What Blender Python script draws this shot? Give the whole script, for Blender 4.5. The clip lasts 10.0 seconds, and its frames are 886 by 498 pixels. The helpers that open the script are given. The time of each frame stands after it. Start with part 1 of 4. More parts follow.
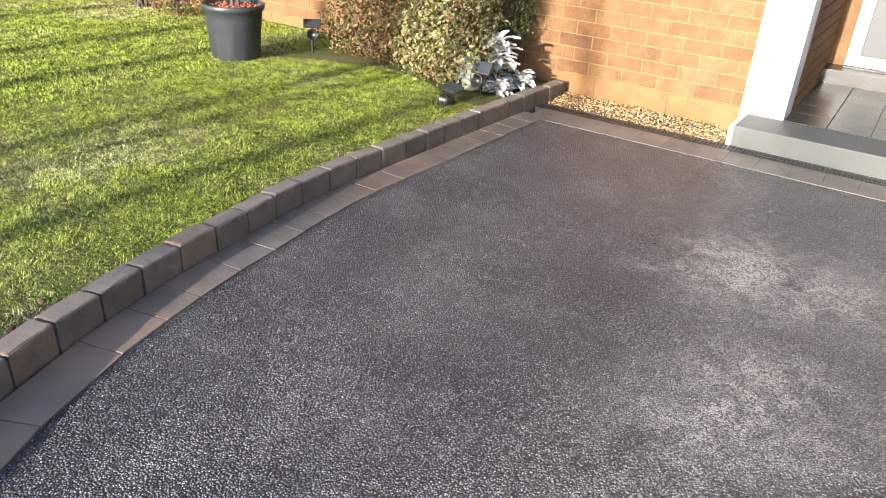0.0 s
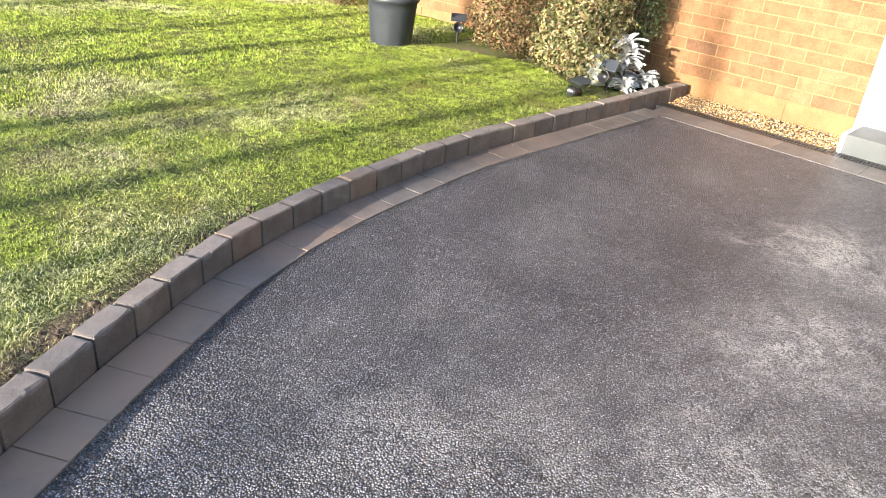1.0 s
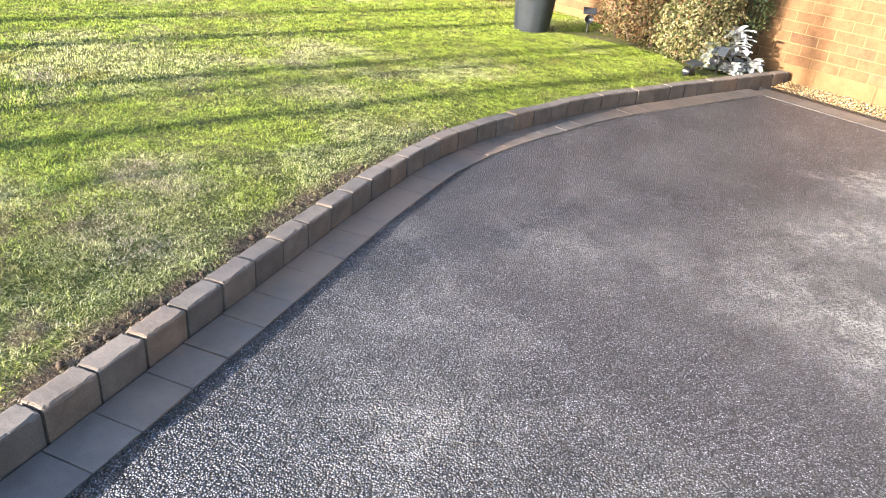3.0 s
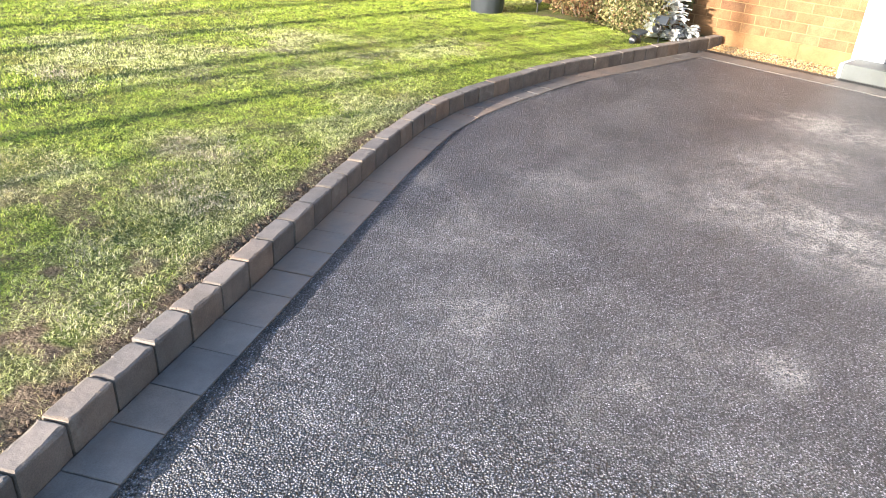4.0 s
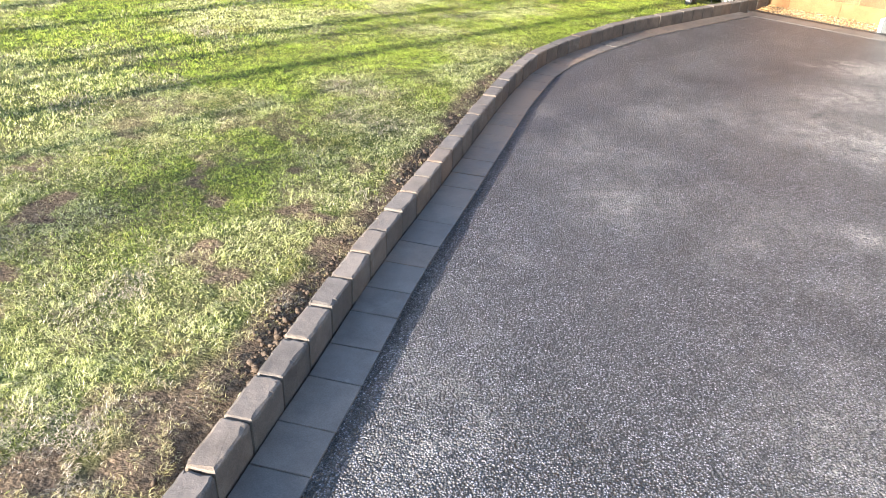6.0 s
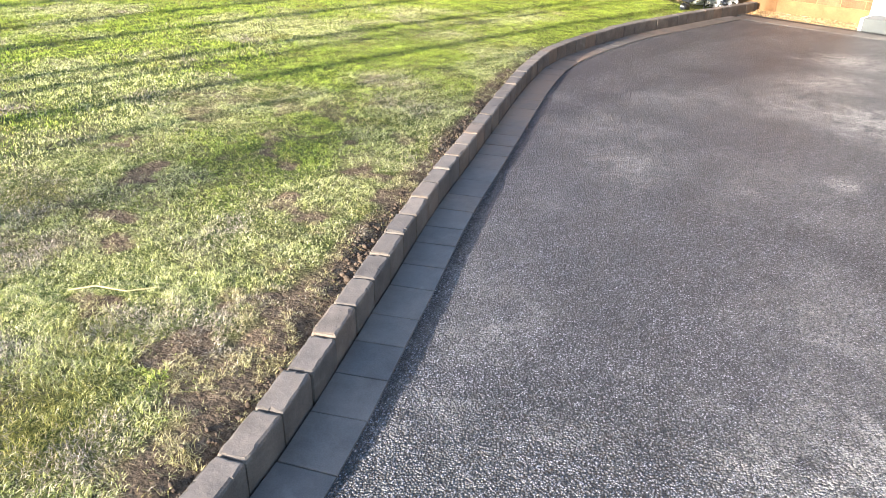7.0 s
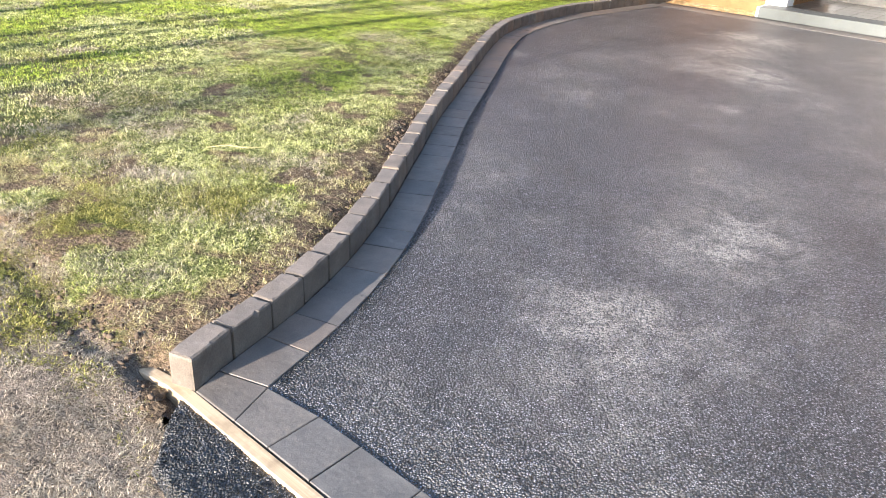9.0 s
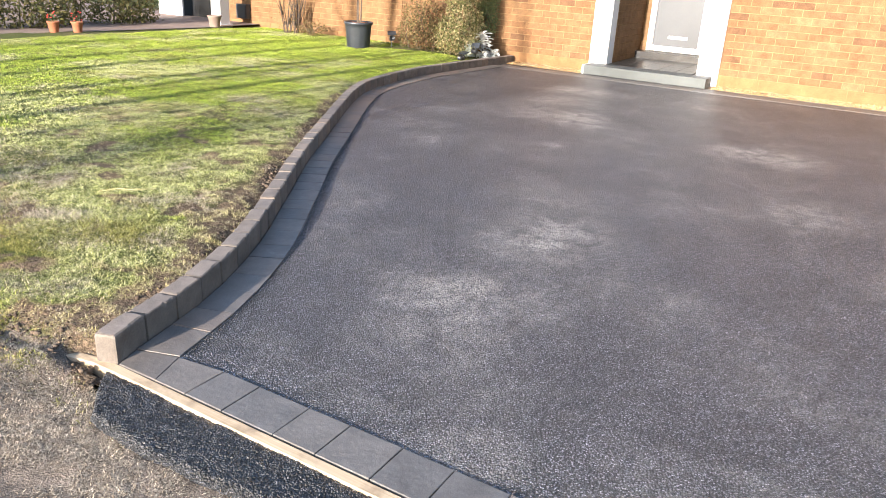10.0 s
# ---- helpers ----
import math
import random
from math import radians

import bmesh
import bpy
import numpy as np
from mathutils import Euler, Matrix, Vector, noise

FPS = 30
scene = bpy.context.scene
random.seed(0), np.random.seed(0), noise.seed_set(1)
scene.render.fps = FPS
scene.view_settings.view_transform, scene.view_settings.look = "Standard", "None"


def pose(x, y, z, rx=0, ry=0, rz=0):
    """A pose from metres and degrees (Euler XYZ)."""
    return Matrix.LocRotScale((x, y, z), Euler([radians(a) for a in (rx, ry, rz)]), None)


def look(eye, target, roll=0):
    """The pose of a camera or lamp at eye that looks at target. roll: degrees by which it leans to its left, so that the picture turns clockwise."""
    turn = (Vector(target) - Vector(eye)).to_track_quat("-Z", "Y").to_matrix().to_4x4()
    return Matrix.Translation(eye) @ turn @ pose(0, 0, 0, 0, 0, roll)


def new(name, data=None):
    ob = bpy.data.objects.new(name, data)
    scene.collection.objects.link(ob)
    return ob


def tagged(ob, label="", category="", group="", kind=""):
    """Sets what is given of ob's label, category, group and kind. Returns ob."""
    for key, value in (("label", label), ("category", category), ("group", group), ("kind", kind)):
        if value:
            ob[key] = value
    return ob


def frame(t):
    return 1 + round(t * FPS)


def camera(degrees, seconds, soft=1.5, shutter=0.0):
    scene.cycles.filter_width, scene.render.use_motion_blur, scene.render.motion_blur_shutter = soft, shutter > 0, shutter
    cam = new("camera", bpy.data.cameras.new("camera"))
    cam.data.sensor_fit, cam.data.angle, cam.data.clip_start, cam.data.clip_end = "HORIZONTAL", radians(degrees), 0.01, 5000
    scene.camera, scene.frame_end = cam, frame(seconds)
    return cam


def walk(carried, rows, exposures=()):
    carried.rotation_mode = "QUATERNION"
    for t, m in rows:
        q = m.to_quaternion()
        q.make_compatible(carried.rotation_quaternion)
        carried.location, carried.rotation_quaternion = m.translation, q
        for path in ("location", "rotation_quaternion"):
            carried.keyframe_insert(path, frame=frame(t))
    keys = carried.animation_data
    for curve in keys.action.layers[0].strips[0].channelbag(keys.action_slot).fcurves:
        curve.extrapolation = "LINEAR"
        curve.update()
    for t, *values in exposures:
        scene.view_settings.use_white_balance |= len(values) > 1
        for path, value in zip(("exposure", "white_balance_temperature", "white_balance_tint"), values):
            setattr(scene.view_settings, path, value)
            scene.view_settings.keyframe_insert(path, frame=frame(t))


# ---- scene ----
cam = camera(62.1, 10.0, soft=0.95)
PATH = [
    (0, (0.011, 0.035, 1.541), (-0.014, 1.812, 0.624), 3.7),
    (0.5, (0.049, -0.298, 1.566), (-0.079, 1.462, 0.624), 4.7),
    (1, (0.013, -0.674, 1.585), (-0.3, 1.072, 0.66), 5.4),
    (1.5, (0.046, -1.045, 1.592), (-0.455, 0.663, 0.679), 5.6),
    (2, (0.02, -1.453, 1.584), (-0.593, 0.22, 0.676), 5.8),
    (2.5, (0.053, -1.826, 1.587), (-0.569, -0.159, 0.674), 6),
    (2.7, (0.074, -1.964, 1.59), (-0.526, -0.292, 0.673), 6),
    (3.8, (-0.042, -2.801, 1.564), (-0.486, -1.079, 0.65), 3.8),
    (4, (-0.091, -2.942, 1.575), (-0.504, -1.215, 0.655), 3.4),
    (4.5, (-0.235, -3.211, 1.594), (-0.592, -1.481, 0.657), 2.9),
    (5, (-0.287, -3.523, 1.59), (-0.638, -1.802, 0.633), 2.9),
    (5.5, (-0.399, -3.787, 1.585), (-0.788, -2.081, 0.618), 2.8),
    (6, (-0.533, -4.069, 1.607), (-0.97, -2.378, 0.632), 2.5),
    (6.2, (-0.52, -4.174, 1.601), (-0.987, -2.484, 0.638), 1.6),
    (7.3, (-0.614, -5.042, 1.53), (-1.039, -3.314, 0.618), 1.1),
    (7.5, (-0.634, -5.201, 1.544), (-1.03, -3.47, 0.625), 1.6),
    (8, (-0.634, -5.605, 1.539), (-0.969, -3.867, 0.607), 2.6),
    (8.5, (-0.701, -6.007, 1.542), (-0.987, -4.259, 0.613), 3.6),
    (9, (-0.627, -6.417, 1.519), (-0.9, -4.656, 0.61), 3.6),
    (9.5, (-0.614, -6.86, 1.529), (-0.786, -5.05, 0.696), 3.8),
    (10, (-0.467, -7.213, 1.54), (-0.431, -5.351, 0.812), 3.2),
]
walk(cam, [(t, look(eye, target, roll)) for t, eye, target, roll in PATH],
     exposures=[(0.0, 2.06, 5800, 10), (1.0, 2.38, 5800, 9), (2.5, 2.50, 5800, 9), (5.5, 2.52, 5800, 9), (7.5, 2.33, 5800, 9), (9.0, 2.25, 5800, 10), (10.0, 2.09, 5800, 11)])

# ---------------------------------------------------------------- light
SUN_AZ = math.radians(57.5)      # the way in which shadows fall, from the x axis
SUN_EL = math.radians(13.5)
SUN_WAY = Vector((math.cos(SUN_AZ) * math.cos(SUN_EL), math.sin(SUN_AZ) * math.cos(SUN_EL), -math.sin(SUN_EL)))

world = bpy.data.worlds.new("sky")
scene.world = world
world.use_nodes = True
wt = world.node_tree
sky = wt.nodes.new("ShaderNodeTexSky")
sky.sky_type = 'NISHITA'
sky.sun_disc = False
sky.sun_elevation = SUN_EL
sky.sun_rotation = math.atan2(-SUN_WAY.x, -SUN_WAY.y)
sky.air_density, sky.dust_density, sky.ozone_density = 1.0, 1.5, 1.0
wt.nodes["Background"].inputs["Strength"].default_value = 0.094
wt.links.new(sky.outputs[0], wt.nodes["Background"].inputs["Color"])

sun = new("sun", bpy.data.lights.new("sun", 'SUN'))
sun.data.energy = 4.3
sun.data.angle = math.radians(0.55)
sun.data.color = (1.0, 0.86, 0.68)
sun.matrix_world = look((0, 0, 20), Vector((0, 0, 20)) + SUN_WAY)

# ---------------------------------------------------------------- plan
TH = math.radians(-31.0)
UX, UY = math.cos(TH), math.sin(TH)
NX, NY = -math.sin(TH), math.cos(TH)


def P(u, n, z=0.0):
    """A place from its way along the house front (u), towards the house (n) and up."""
    return Vector((u * UX + n * NX, u * UY + n * NY, z))


def un(x, y):
    return x * UX + y * UY, x * NX + y * NY


def gz(x, y):
    """The drive dips a little towards the drain at the house."""
    s = np.maximum(0.0, (x * NX + y * NY + 0.2) / 5.6)
    return -0.055 * s * s


KERB = np.array([(-1.673, -4.72), (-1.625, -4.50), (-1.563, -4.295), (-1.513, -4.09), (-1.478, -3.88), (-1.455, -3.68), (-1.440, -3.465),
                 (-1.431, -3.255), (-1.434, -2.95), (-1.443, -2.6), (-1.449, -2.23), (-1.463, -1.83), (-1.468, -1.45), (-1.460, -1.1),
                 (-1.451, -0.7), (-1.445, -0.3), (-1.437, 0.2), (-1.430, 0.64), (-1.412, 1.1), (-1.352, 1.8), (-1.235, 2.26),
                 (-1.095, 2.66), (-0.985, 2.91), (-0.76, 3.43), (-0.545, 3.83), (-0.30, 4.21), (0.15, 4.935), (0.5, 5.49), (0.85, 6.04)])
KERB_H, KERB_W, APRON_W = 0.122, 0.096, 0.195


def spline(pts, step=0.01):
    p = np.vstack([2 * pts[0] - pts[1], pts, 2 * pts[-1] - pts[-2]])
    out = []
    for i in range(1, len(p) - 2):
        a, b, c, d = p[i - 1:i + 3]
        for t in np.linspace(0, 1, 40, endpoint=False):
            out.append(0.5 * (2 * b + (c - a) * t + (2 * a - 5 * b + 4 * c - d) * t * t + (3 * b - a - 3 * c + d) * t ** 3))
    out.append(p[-2])
    out = np.array(out)
    s = np.r_[0, np.cumsum(np.linalg.norm(np.diff(out, axis=0), axis=1))]
    g = np.arange(0, s[-1], step)
    return np.c_[np.interp(g, s, out[:, 0]), np.interp(g, s, out[:, 1])], g


CURVE, CURVE_S = spline(KERB)
CURVE_T = np.gradient(CURVE, axis=0)
CURVE_T /= np.linalg.norm(CURVE_T, axis=1)[:, None]
LENGTH = CURVE_S[-1]


def along(s, off=0.0):
    """A point of the kerb's front line s metres along, off metres towards the drive."""
    i = min(len(CURVE) - 1, max(0, int(round(s / 0.01))))
    x, y = CURVE[i]
    tx, ty = CURVE_T[i]
    extra = s - CURVE_S[i]
    return np.array((x + tx * extra + ty * off, y + ty * extra - tx * off))


def side(x, y):
    """Metres from the kerb's front line, more than 0 on the drive. Works on arrays."""
    x, y = np.atleast_1d(x).astype(float), np.atleast_1d(y).astype(float)
    best = np.full(x.shape, 1e9)
    sign = np.ones(x.shape)
    for i in range(0, len(CURVE), 6):
        dx, dy = x - CURVE[i, 0], y - CURVE[i, 1]
        d = dx * dx + dy * dy
        c = dx * CURVE_T[i, 1] - dy * CURVE_T[i, 0]
        m = d < best
        best[m] = d[m]
        sign[m] = np.sign(c[m])
    return np.sqrt(best) * sign


def lattice(ix, iy, seed):
    h = (ix.astype(np.int64) * 374761393 + iy.astype(np.int64) * 668265263 + seed * 144269) & 0x7fffffff
    h = ((h ^ (h >> 13)) * 1274126177) & 0x7fffffff
    return ((h ^ (h >> 16)) & 0xffff) / 65535.0


def vnoise(x, y, scale, seed=0):
    """Smooth noise, 0 to 1, for arrays of places; scale in 1/m."""
    x, y = np.asarray(x, float) * scale, np.asarray(y, float) * scale
    ix, iy = np.floor(x), np.floor(y)
    fx, fy = x - ix, y - iy
    fx, fy = fx * fx * (3 - 2 * fx), fy * fy * (3 - 2 * fy)
    a, b = lattice(ix, iy, seed), lattice(ix + 1, iy, seed)
    c, d = lattice(ix, iy + 1, seed), lattice(ix + 1, iy + 1, seed)
    return (a * (1 - fx) + b * fx) * (1 - fy) + (c * (1 - fx) + d * fx) * fy


def fnoise(x, y, scale, seed=0, octaves=4):
    tot, amp, norm = 0, 1.0, 0
    for o in range(octaves):
        tot = tot + amp * vnoise(x, y, scale * 2 ** o, seed + 17 * o)
        norm += amp
        amp *= 0.5
    return tot / norm


# ---------------------------------------------------------------- mesh helpers
def mesh_of(name, verts, faces, mat=None, smooth=False):
    me = bpy.data.meshes.new(name)
    me.from_pydata([tuple(v) for v in verts], [], [tuple(int(i) for i in f) for f in faces])
    if mat:
        me.materials.append(mat)
    if smooth:
        me.polygons.foreach_set("use_smooth", [True] * len(me.polygons))
    me.update()
    return me


def mesh_arrays(name, verts, faces, mat=None):
    """A mesh from numpy arrays, faces all with the same count of corners."""
    me = bpy.data.meshes.new(name)
    k = faces.shape[1]
    me.vertices.add(len(verts))
    me.vertices.foreach_set("co", verts.astype(np.float32).ravel())
    me.loops.add(faces.size)
    me.loops.foreach_set("vertex_index", faces.astype(np.int32).ravel())
    me.polygons.add(len(faces))
    me.polygons.foreach_set("loop_start", np.arange(0, faces.size, k, dtype=np.int32))
    me.polygons.foreach_set("loop_total", np.full(len(faces), k, dtype=np.int32))
    if mat:
        me.materials.append(mat)
    me.update(calc_edges=True)
    return me


def part(name, me, parent, label="", m=None):
    ob = new(name, me)
    if parent is not None:
        ob.parent = parent
    if m is not None:
        ob.matrix_local = m
    if label:
        ob["label"] = label
    return ob


def bm_mesh(name, bm, mat, smooth=False):
    me = bpy.data.meshes.new(name)
    bm.normal_update()
    bm.to_mesh(me)
    bm.free()
    me.materials.append(mat)
    if smooth:
        me.polygons.foreach_set("use_smooth", [True] * len(me.polygons))
    return me


def rounded_prism(corners, z0, z1, bev, wob=0.0, rng=None):
    """A block on four plan corners with rounded upper edges: vertices and faces."""
    c = np.array(corners, float)
    mid = c.mean(axis=0)
    z1 = np.broadcast_to(np.asarray(z1, float), (4,))
    rings = []
    for inset, drop in ((0, None), (0, bev), (bev * 0.3, bev * 0.3), (bev, 0)):
        ring = []
        for k in range(4):
            a, b, d = c[k], c[(k + 1) % 4], c[(k - 1) % 4]
            e1 = (b - a) / np.linalg.norm(b - a)
            e2 = (d - a) / np.linalg.norm(d - a)
            q = a + inset * (e1 + e2)
            w = np.zeros(3)
            if wob and rng is not None and drop is not None:
                w = (rng.random(3) - 0.5) * wob
            ring.append((q[0] + w[0], q[1] + w[1], (z0 if drop is None else z1[k] - drop) + w[2]))
        rings.append(ring)
    v = [p for r in rings for p in r]
    f = []
    for r in range(3):
        for k in range(4):
            f.append((r * 4 + k, r * 4 + (k + 1) % 4, r * 4 + 4 + (k + 1) % 4, r * 4 + 4 + k))
    f.append((12, 13, 14, 15))
    f.append((3, 2, 1, 0))
    return v, f


def kerb_stone(corners, z0, z1, rng, bev=0.010, chip=0.007):
    """A concrete block on four plan corners with a worn, chipped upper arris: vertices, faces, material index."""
    c = np.array(corners, float)
    pts, ins, zz = [], [], []
    for k in range(4):
        a, b, d = c[k], c[(k + 1) % 4], c[(k - 1) % 4]
        e1, e2 = (b - a) / np.linalg.norm(b - a), (d - a) / np.linalg.norm(d - a)
        inward = np.array((-e1[1], e1[0]))
        if inward @ (c.mean(axis=0) - a) < 0:
            inward = -inward
        pts.append(a + 0.002 * (e1 + e2))
        ins.append(e1 + e2)
        zz.append(z1[k])
        cuts = np.sort(np.r_[0.12, 0.88, rng.uniform(0.2, 0.8, 5 if k % 2 else 3)])
        for f in cuts:
            pts.append(a + (b - a) * f)
            ins.append(inward)
            zz.append(z1[k] + (z1[(k + 1) % 4] - z1[k]) * f)
    pts, ins, zz = np.array(pts), np.array(ins), np.array(zz)
    m = len(pts)
    worn = bev * rng.uniform(0.55, 1.15, m) + chip * (rng.random(m) > 0.8) * rng.random(m)
    rings = [np.c_[pts, np.full(m, z0)],
             np.c_[pts + ins * (0.0012 * rng.random(m))[:, None], zz - worn * rng.uniform(0.9, 1.4, m)],
             np.c_[pts + ins * (worn * 0.32)[:, None], zz - worn * 0.36],
             np.c_[pts + ins * (worn * rng.uniform(0.9, 1.4, m))[:, None], zz - 0.0006 * rng.random(m)]]
    v = [tuple(p) for r in rings for p in r]
    f, idx = [], []
    for r in range(3):
        for k in range(m):
            f.append((r * m + k, r * m + (k + 1) % m, r * m + m + (k + 1) % m, r * m + m + k))
            idx.append(1 if r else 0)
    f += [tuple(range(3 * m, 4 * m)), tuple(range(m - 1, -1, -1))]
    return v, f, idx + [0, 0]


def box_bm(bm, x0, x1, y0, y1, z0, z1, bev=0.0):
    m = Matrix.Translation(((x0 + x1) / 2, (y0 + y1) / 2, (z0 + z1) / 2)) @ Matrix.Diagonal((x1 - x0, y1 - y0, z1 - z0, 1))
    g = bmesh.ops.create_cube(bm, size=1.0, matrix=m)
    if bev:
        es = list({e for v in g['verts'] for e in v.link_edges})
        bmesh.ops.bevel(bm, geom=es, offset=bev, segments=2, affect='EDGES', profile=0.6)
    return bm


def lathe(profile, n=28, ripple=None):
    """A turned shape from (radius, height) pairs."""
    v, f = [], []
    for r, z in profile:
        for k in range(n):
            a = 2 * math.pi * k / n
            rr = r + (ripple(a, z) if ripple else 0.0)
            v.append((rr * math.cos(a), rr * math.sin(a), z))
    for i in range(len(profile) - 1):
        for k in range(n):
            f.append((i * n + k, i * n + (k + 1) % n, (i + 1) * n + (k + 1) % n, (i + 1) * n + k))
    f.append(tuple(reversed(range(n))))
    f.append(tuple(range((len(profile) - 1) * n, len(profile) * n)))
    return v, f


def tube(points, radii, sides=6):
    """A bent round bar through points: vertices and faces."""
    pts = [Vector(p) for p in points]
    v, f = [], []
    for i, p in enumerate(pts):
        d = (pts[min(i + 1, len(pts) - 1)] - pts[max(i - 1, 0)]).normalized()
        a = d.orthogonal().normalized()
        b = d.cross(a)
        for k in range(sides):
            t = 2 * math.pi * k / sides
            v.append(p + radii[i] * (math.cos(t) * a + math.sin(t) * b))
    for i in range(len(pts) - 1):
        for k in range(sides):
            f.append((i * sides + k, i * sides + (k + 1) % sides, (i + 1) * sides + (k + 1) % sides, (i + 1) * sides + k))
    f.append(tuple(reversed(range(sides))))
    f.append(tuple(range((len(pts) - 1) * sides, len(pts) * sides)))
    return v, f


def join(pieces):
    v, f = [], []
    for a, b in pieces:
        o = len(v)
        v.extend(a)
        f.extend(tuple(i + o for i in q) for q in b)
    return v, f


# ---------------------------------------------------------------- materials
def material(name, rough=0.8, spec=0.3, metal=0.0):
    m = bpy.data.materials.new(name)
    m.use_nodes = True
    b = m.node_tree.nodes["Principled BSDF"]
    b.inputs["Roughness"].default_value = rough
    b.inputs["Specular IOR Level"].default_value = spec
    b.inputs["Metallic"].default_value = metal
    return m, m.node_tree, b


def coords(nt):
    """World-size coordinates: the things of the setting keep their origin at the world's."""
    return nt.nodes.new("ShaderNodeNewGeometry").outputs["Position"]


def obj_coords(nt):
    return nt.nodes.new("ShaderNodeTexCoord").outputs["Object"]


def noise_node(nt, vec, scale, detail=4.0, rough=0.55, dist=0.0):
    n = nt.nodes.new("ShaderNodeTexNoise")
    n.inputs["Scale"].default_value = scale
    n.inputs["Detail"].default_value = detail
    n.inputs["Roughness"].default_value = rough
    n.inputs["Distortion"].default_value = dist
    nt.links.new(vec, n.inputs["Vector"])
    return n.outputs["Fac"]


def voronoi_node(nt, vec, scale, feature='F1', out="Distance"):
    n = nt.nodes.new("ShaderNodeTexVoronoi")
    n.feature = feature
    n.inputs["Scale"].default_value = scale
    nt.links.new(vec, n.inputs["Vector"])
    return n.outputs[out]


def ramp(nt, fac, stops, mode='LINEAR'):
    r = nt.nodes.new("ShaderNodeValToRGB")
    r.color_ramp.interpolation = mode
    el = r.color_ramp.elements
    while len(el) < len(stops):
        el.new(0.5)
    for e, (p, c) in zip(el, stops):
        e.position = p
        e.color = (*c, 1) if len(c) == 3 else c
    nt.links.new(fac, r.inputs["Fac"])
    return r.outputs["Color"]


def mix(nt, fac, a, b, mode='MIX'):
    n = nt.nodes.new("ShaderNodeMix")
    n.data_type, n.blend_type = 'RGBA', mode
    for sock, val in ((n.inputs[0], fac), (n.inputs[6], a), (n.inputs[7], b)):
        if isinstance(val, (int, float)):
            sock.default_value = val
        elif isinstance(val, tuple):
            sock.default_value = (*val, 1)
        else:
            nt.links.new(val, sock)
    return n.outputs[2]


def calc(nt, op, a, b=0.0, clamp=False):
    n = nt.nodes.new("ShaderNodeMath")
    n.operation, n.use_clamp = op, clamp
    for sock, val in zip(n.inputs, (a, b)):
        if isinstance(val, (int, float)):
            sock.default_value = val
        else:
            nt.links.new(val, sock)
    return n.outputs[0]


def bump(nt, bsdf, height, strength=0.5, dist=0.01, prev=None):
    n = nt.nodes.new("ShaderNodeBump")
    n.inputs["Strength"].default_value = strength
    n.inputs["Distance"].default_value = dist
    nt.links.new(height, n.inputs["Height"])
    if prev is not None:
        nt.links.new(prev, n.inputs["Normal"])
    nt.links.new(n.outputs[0], bsdf.inputs["Normal"])
    return n.outputs[0]


def g3(v):
    return (v, v, v)


def random_object(nt):
    return nt.nodes.new("ShaderNodeObjectInfo").outputs["Random"]


def random_island(nt):
    return nt.nodes.new("ShaderNodeNewGeometry").outputs["Random Per Island"]


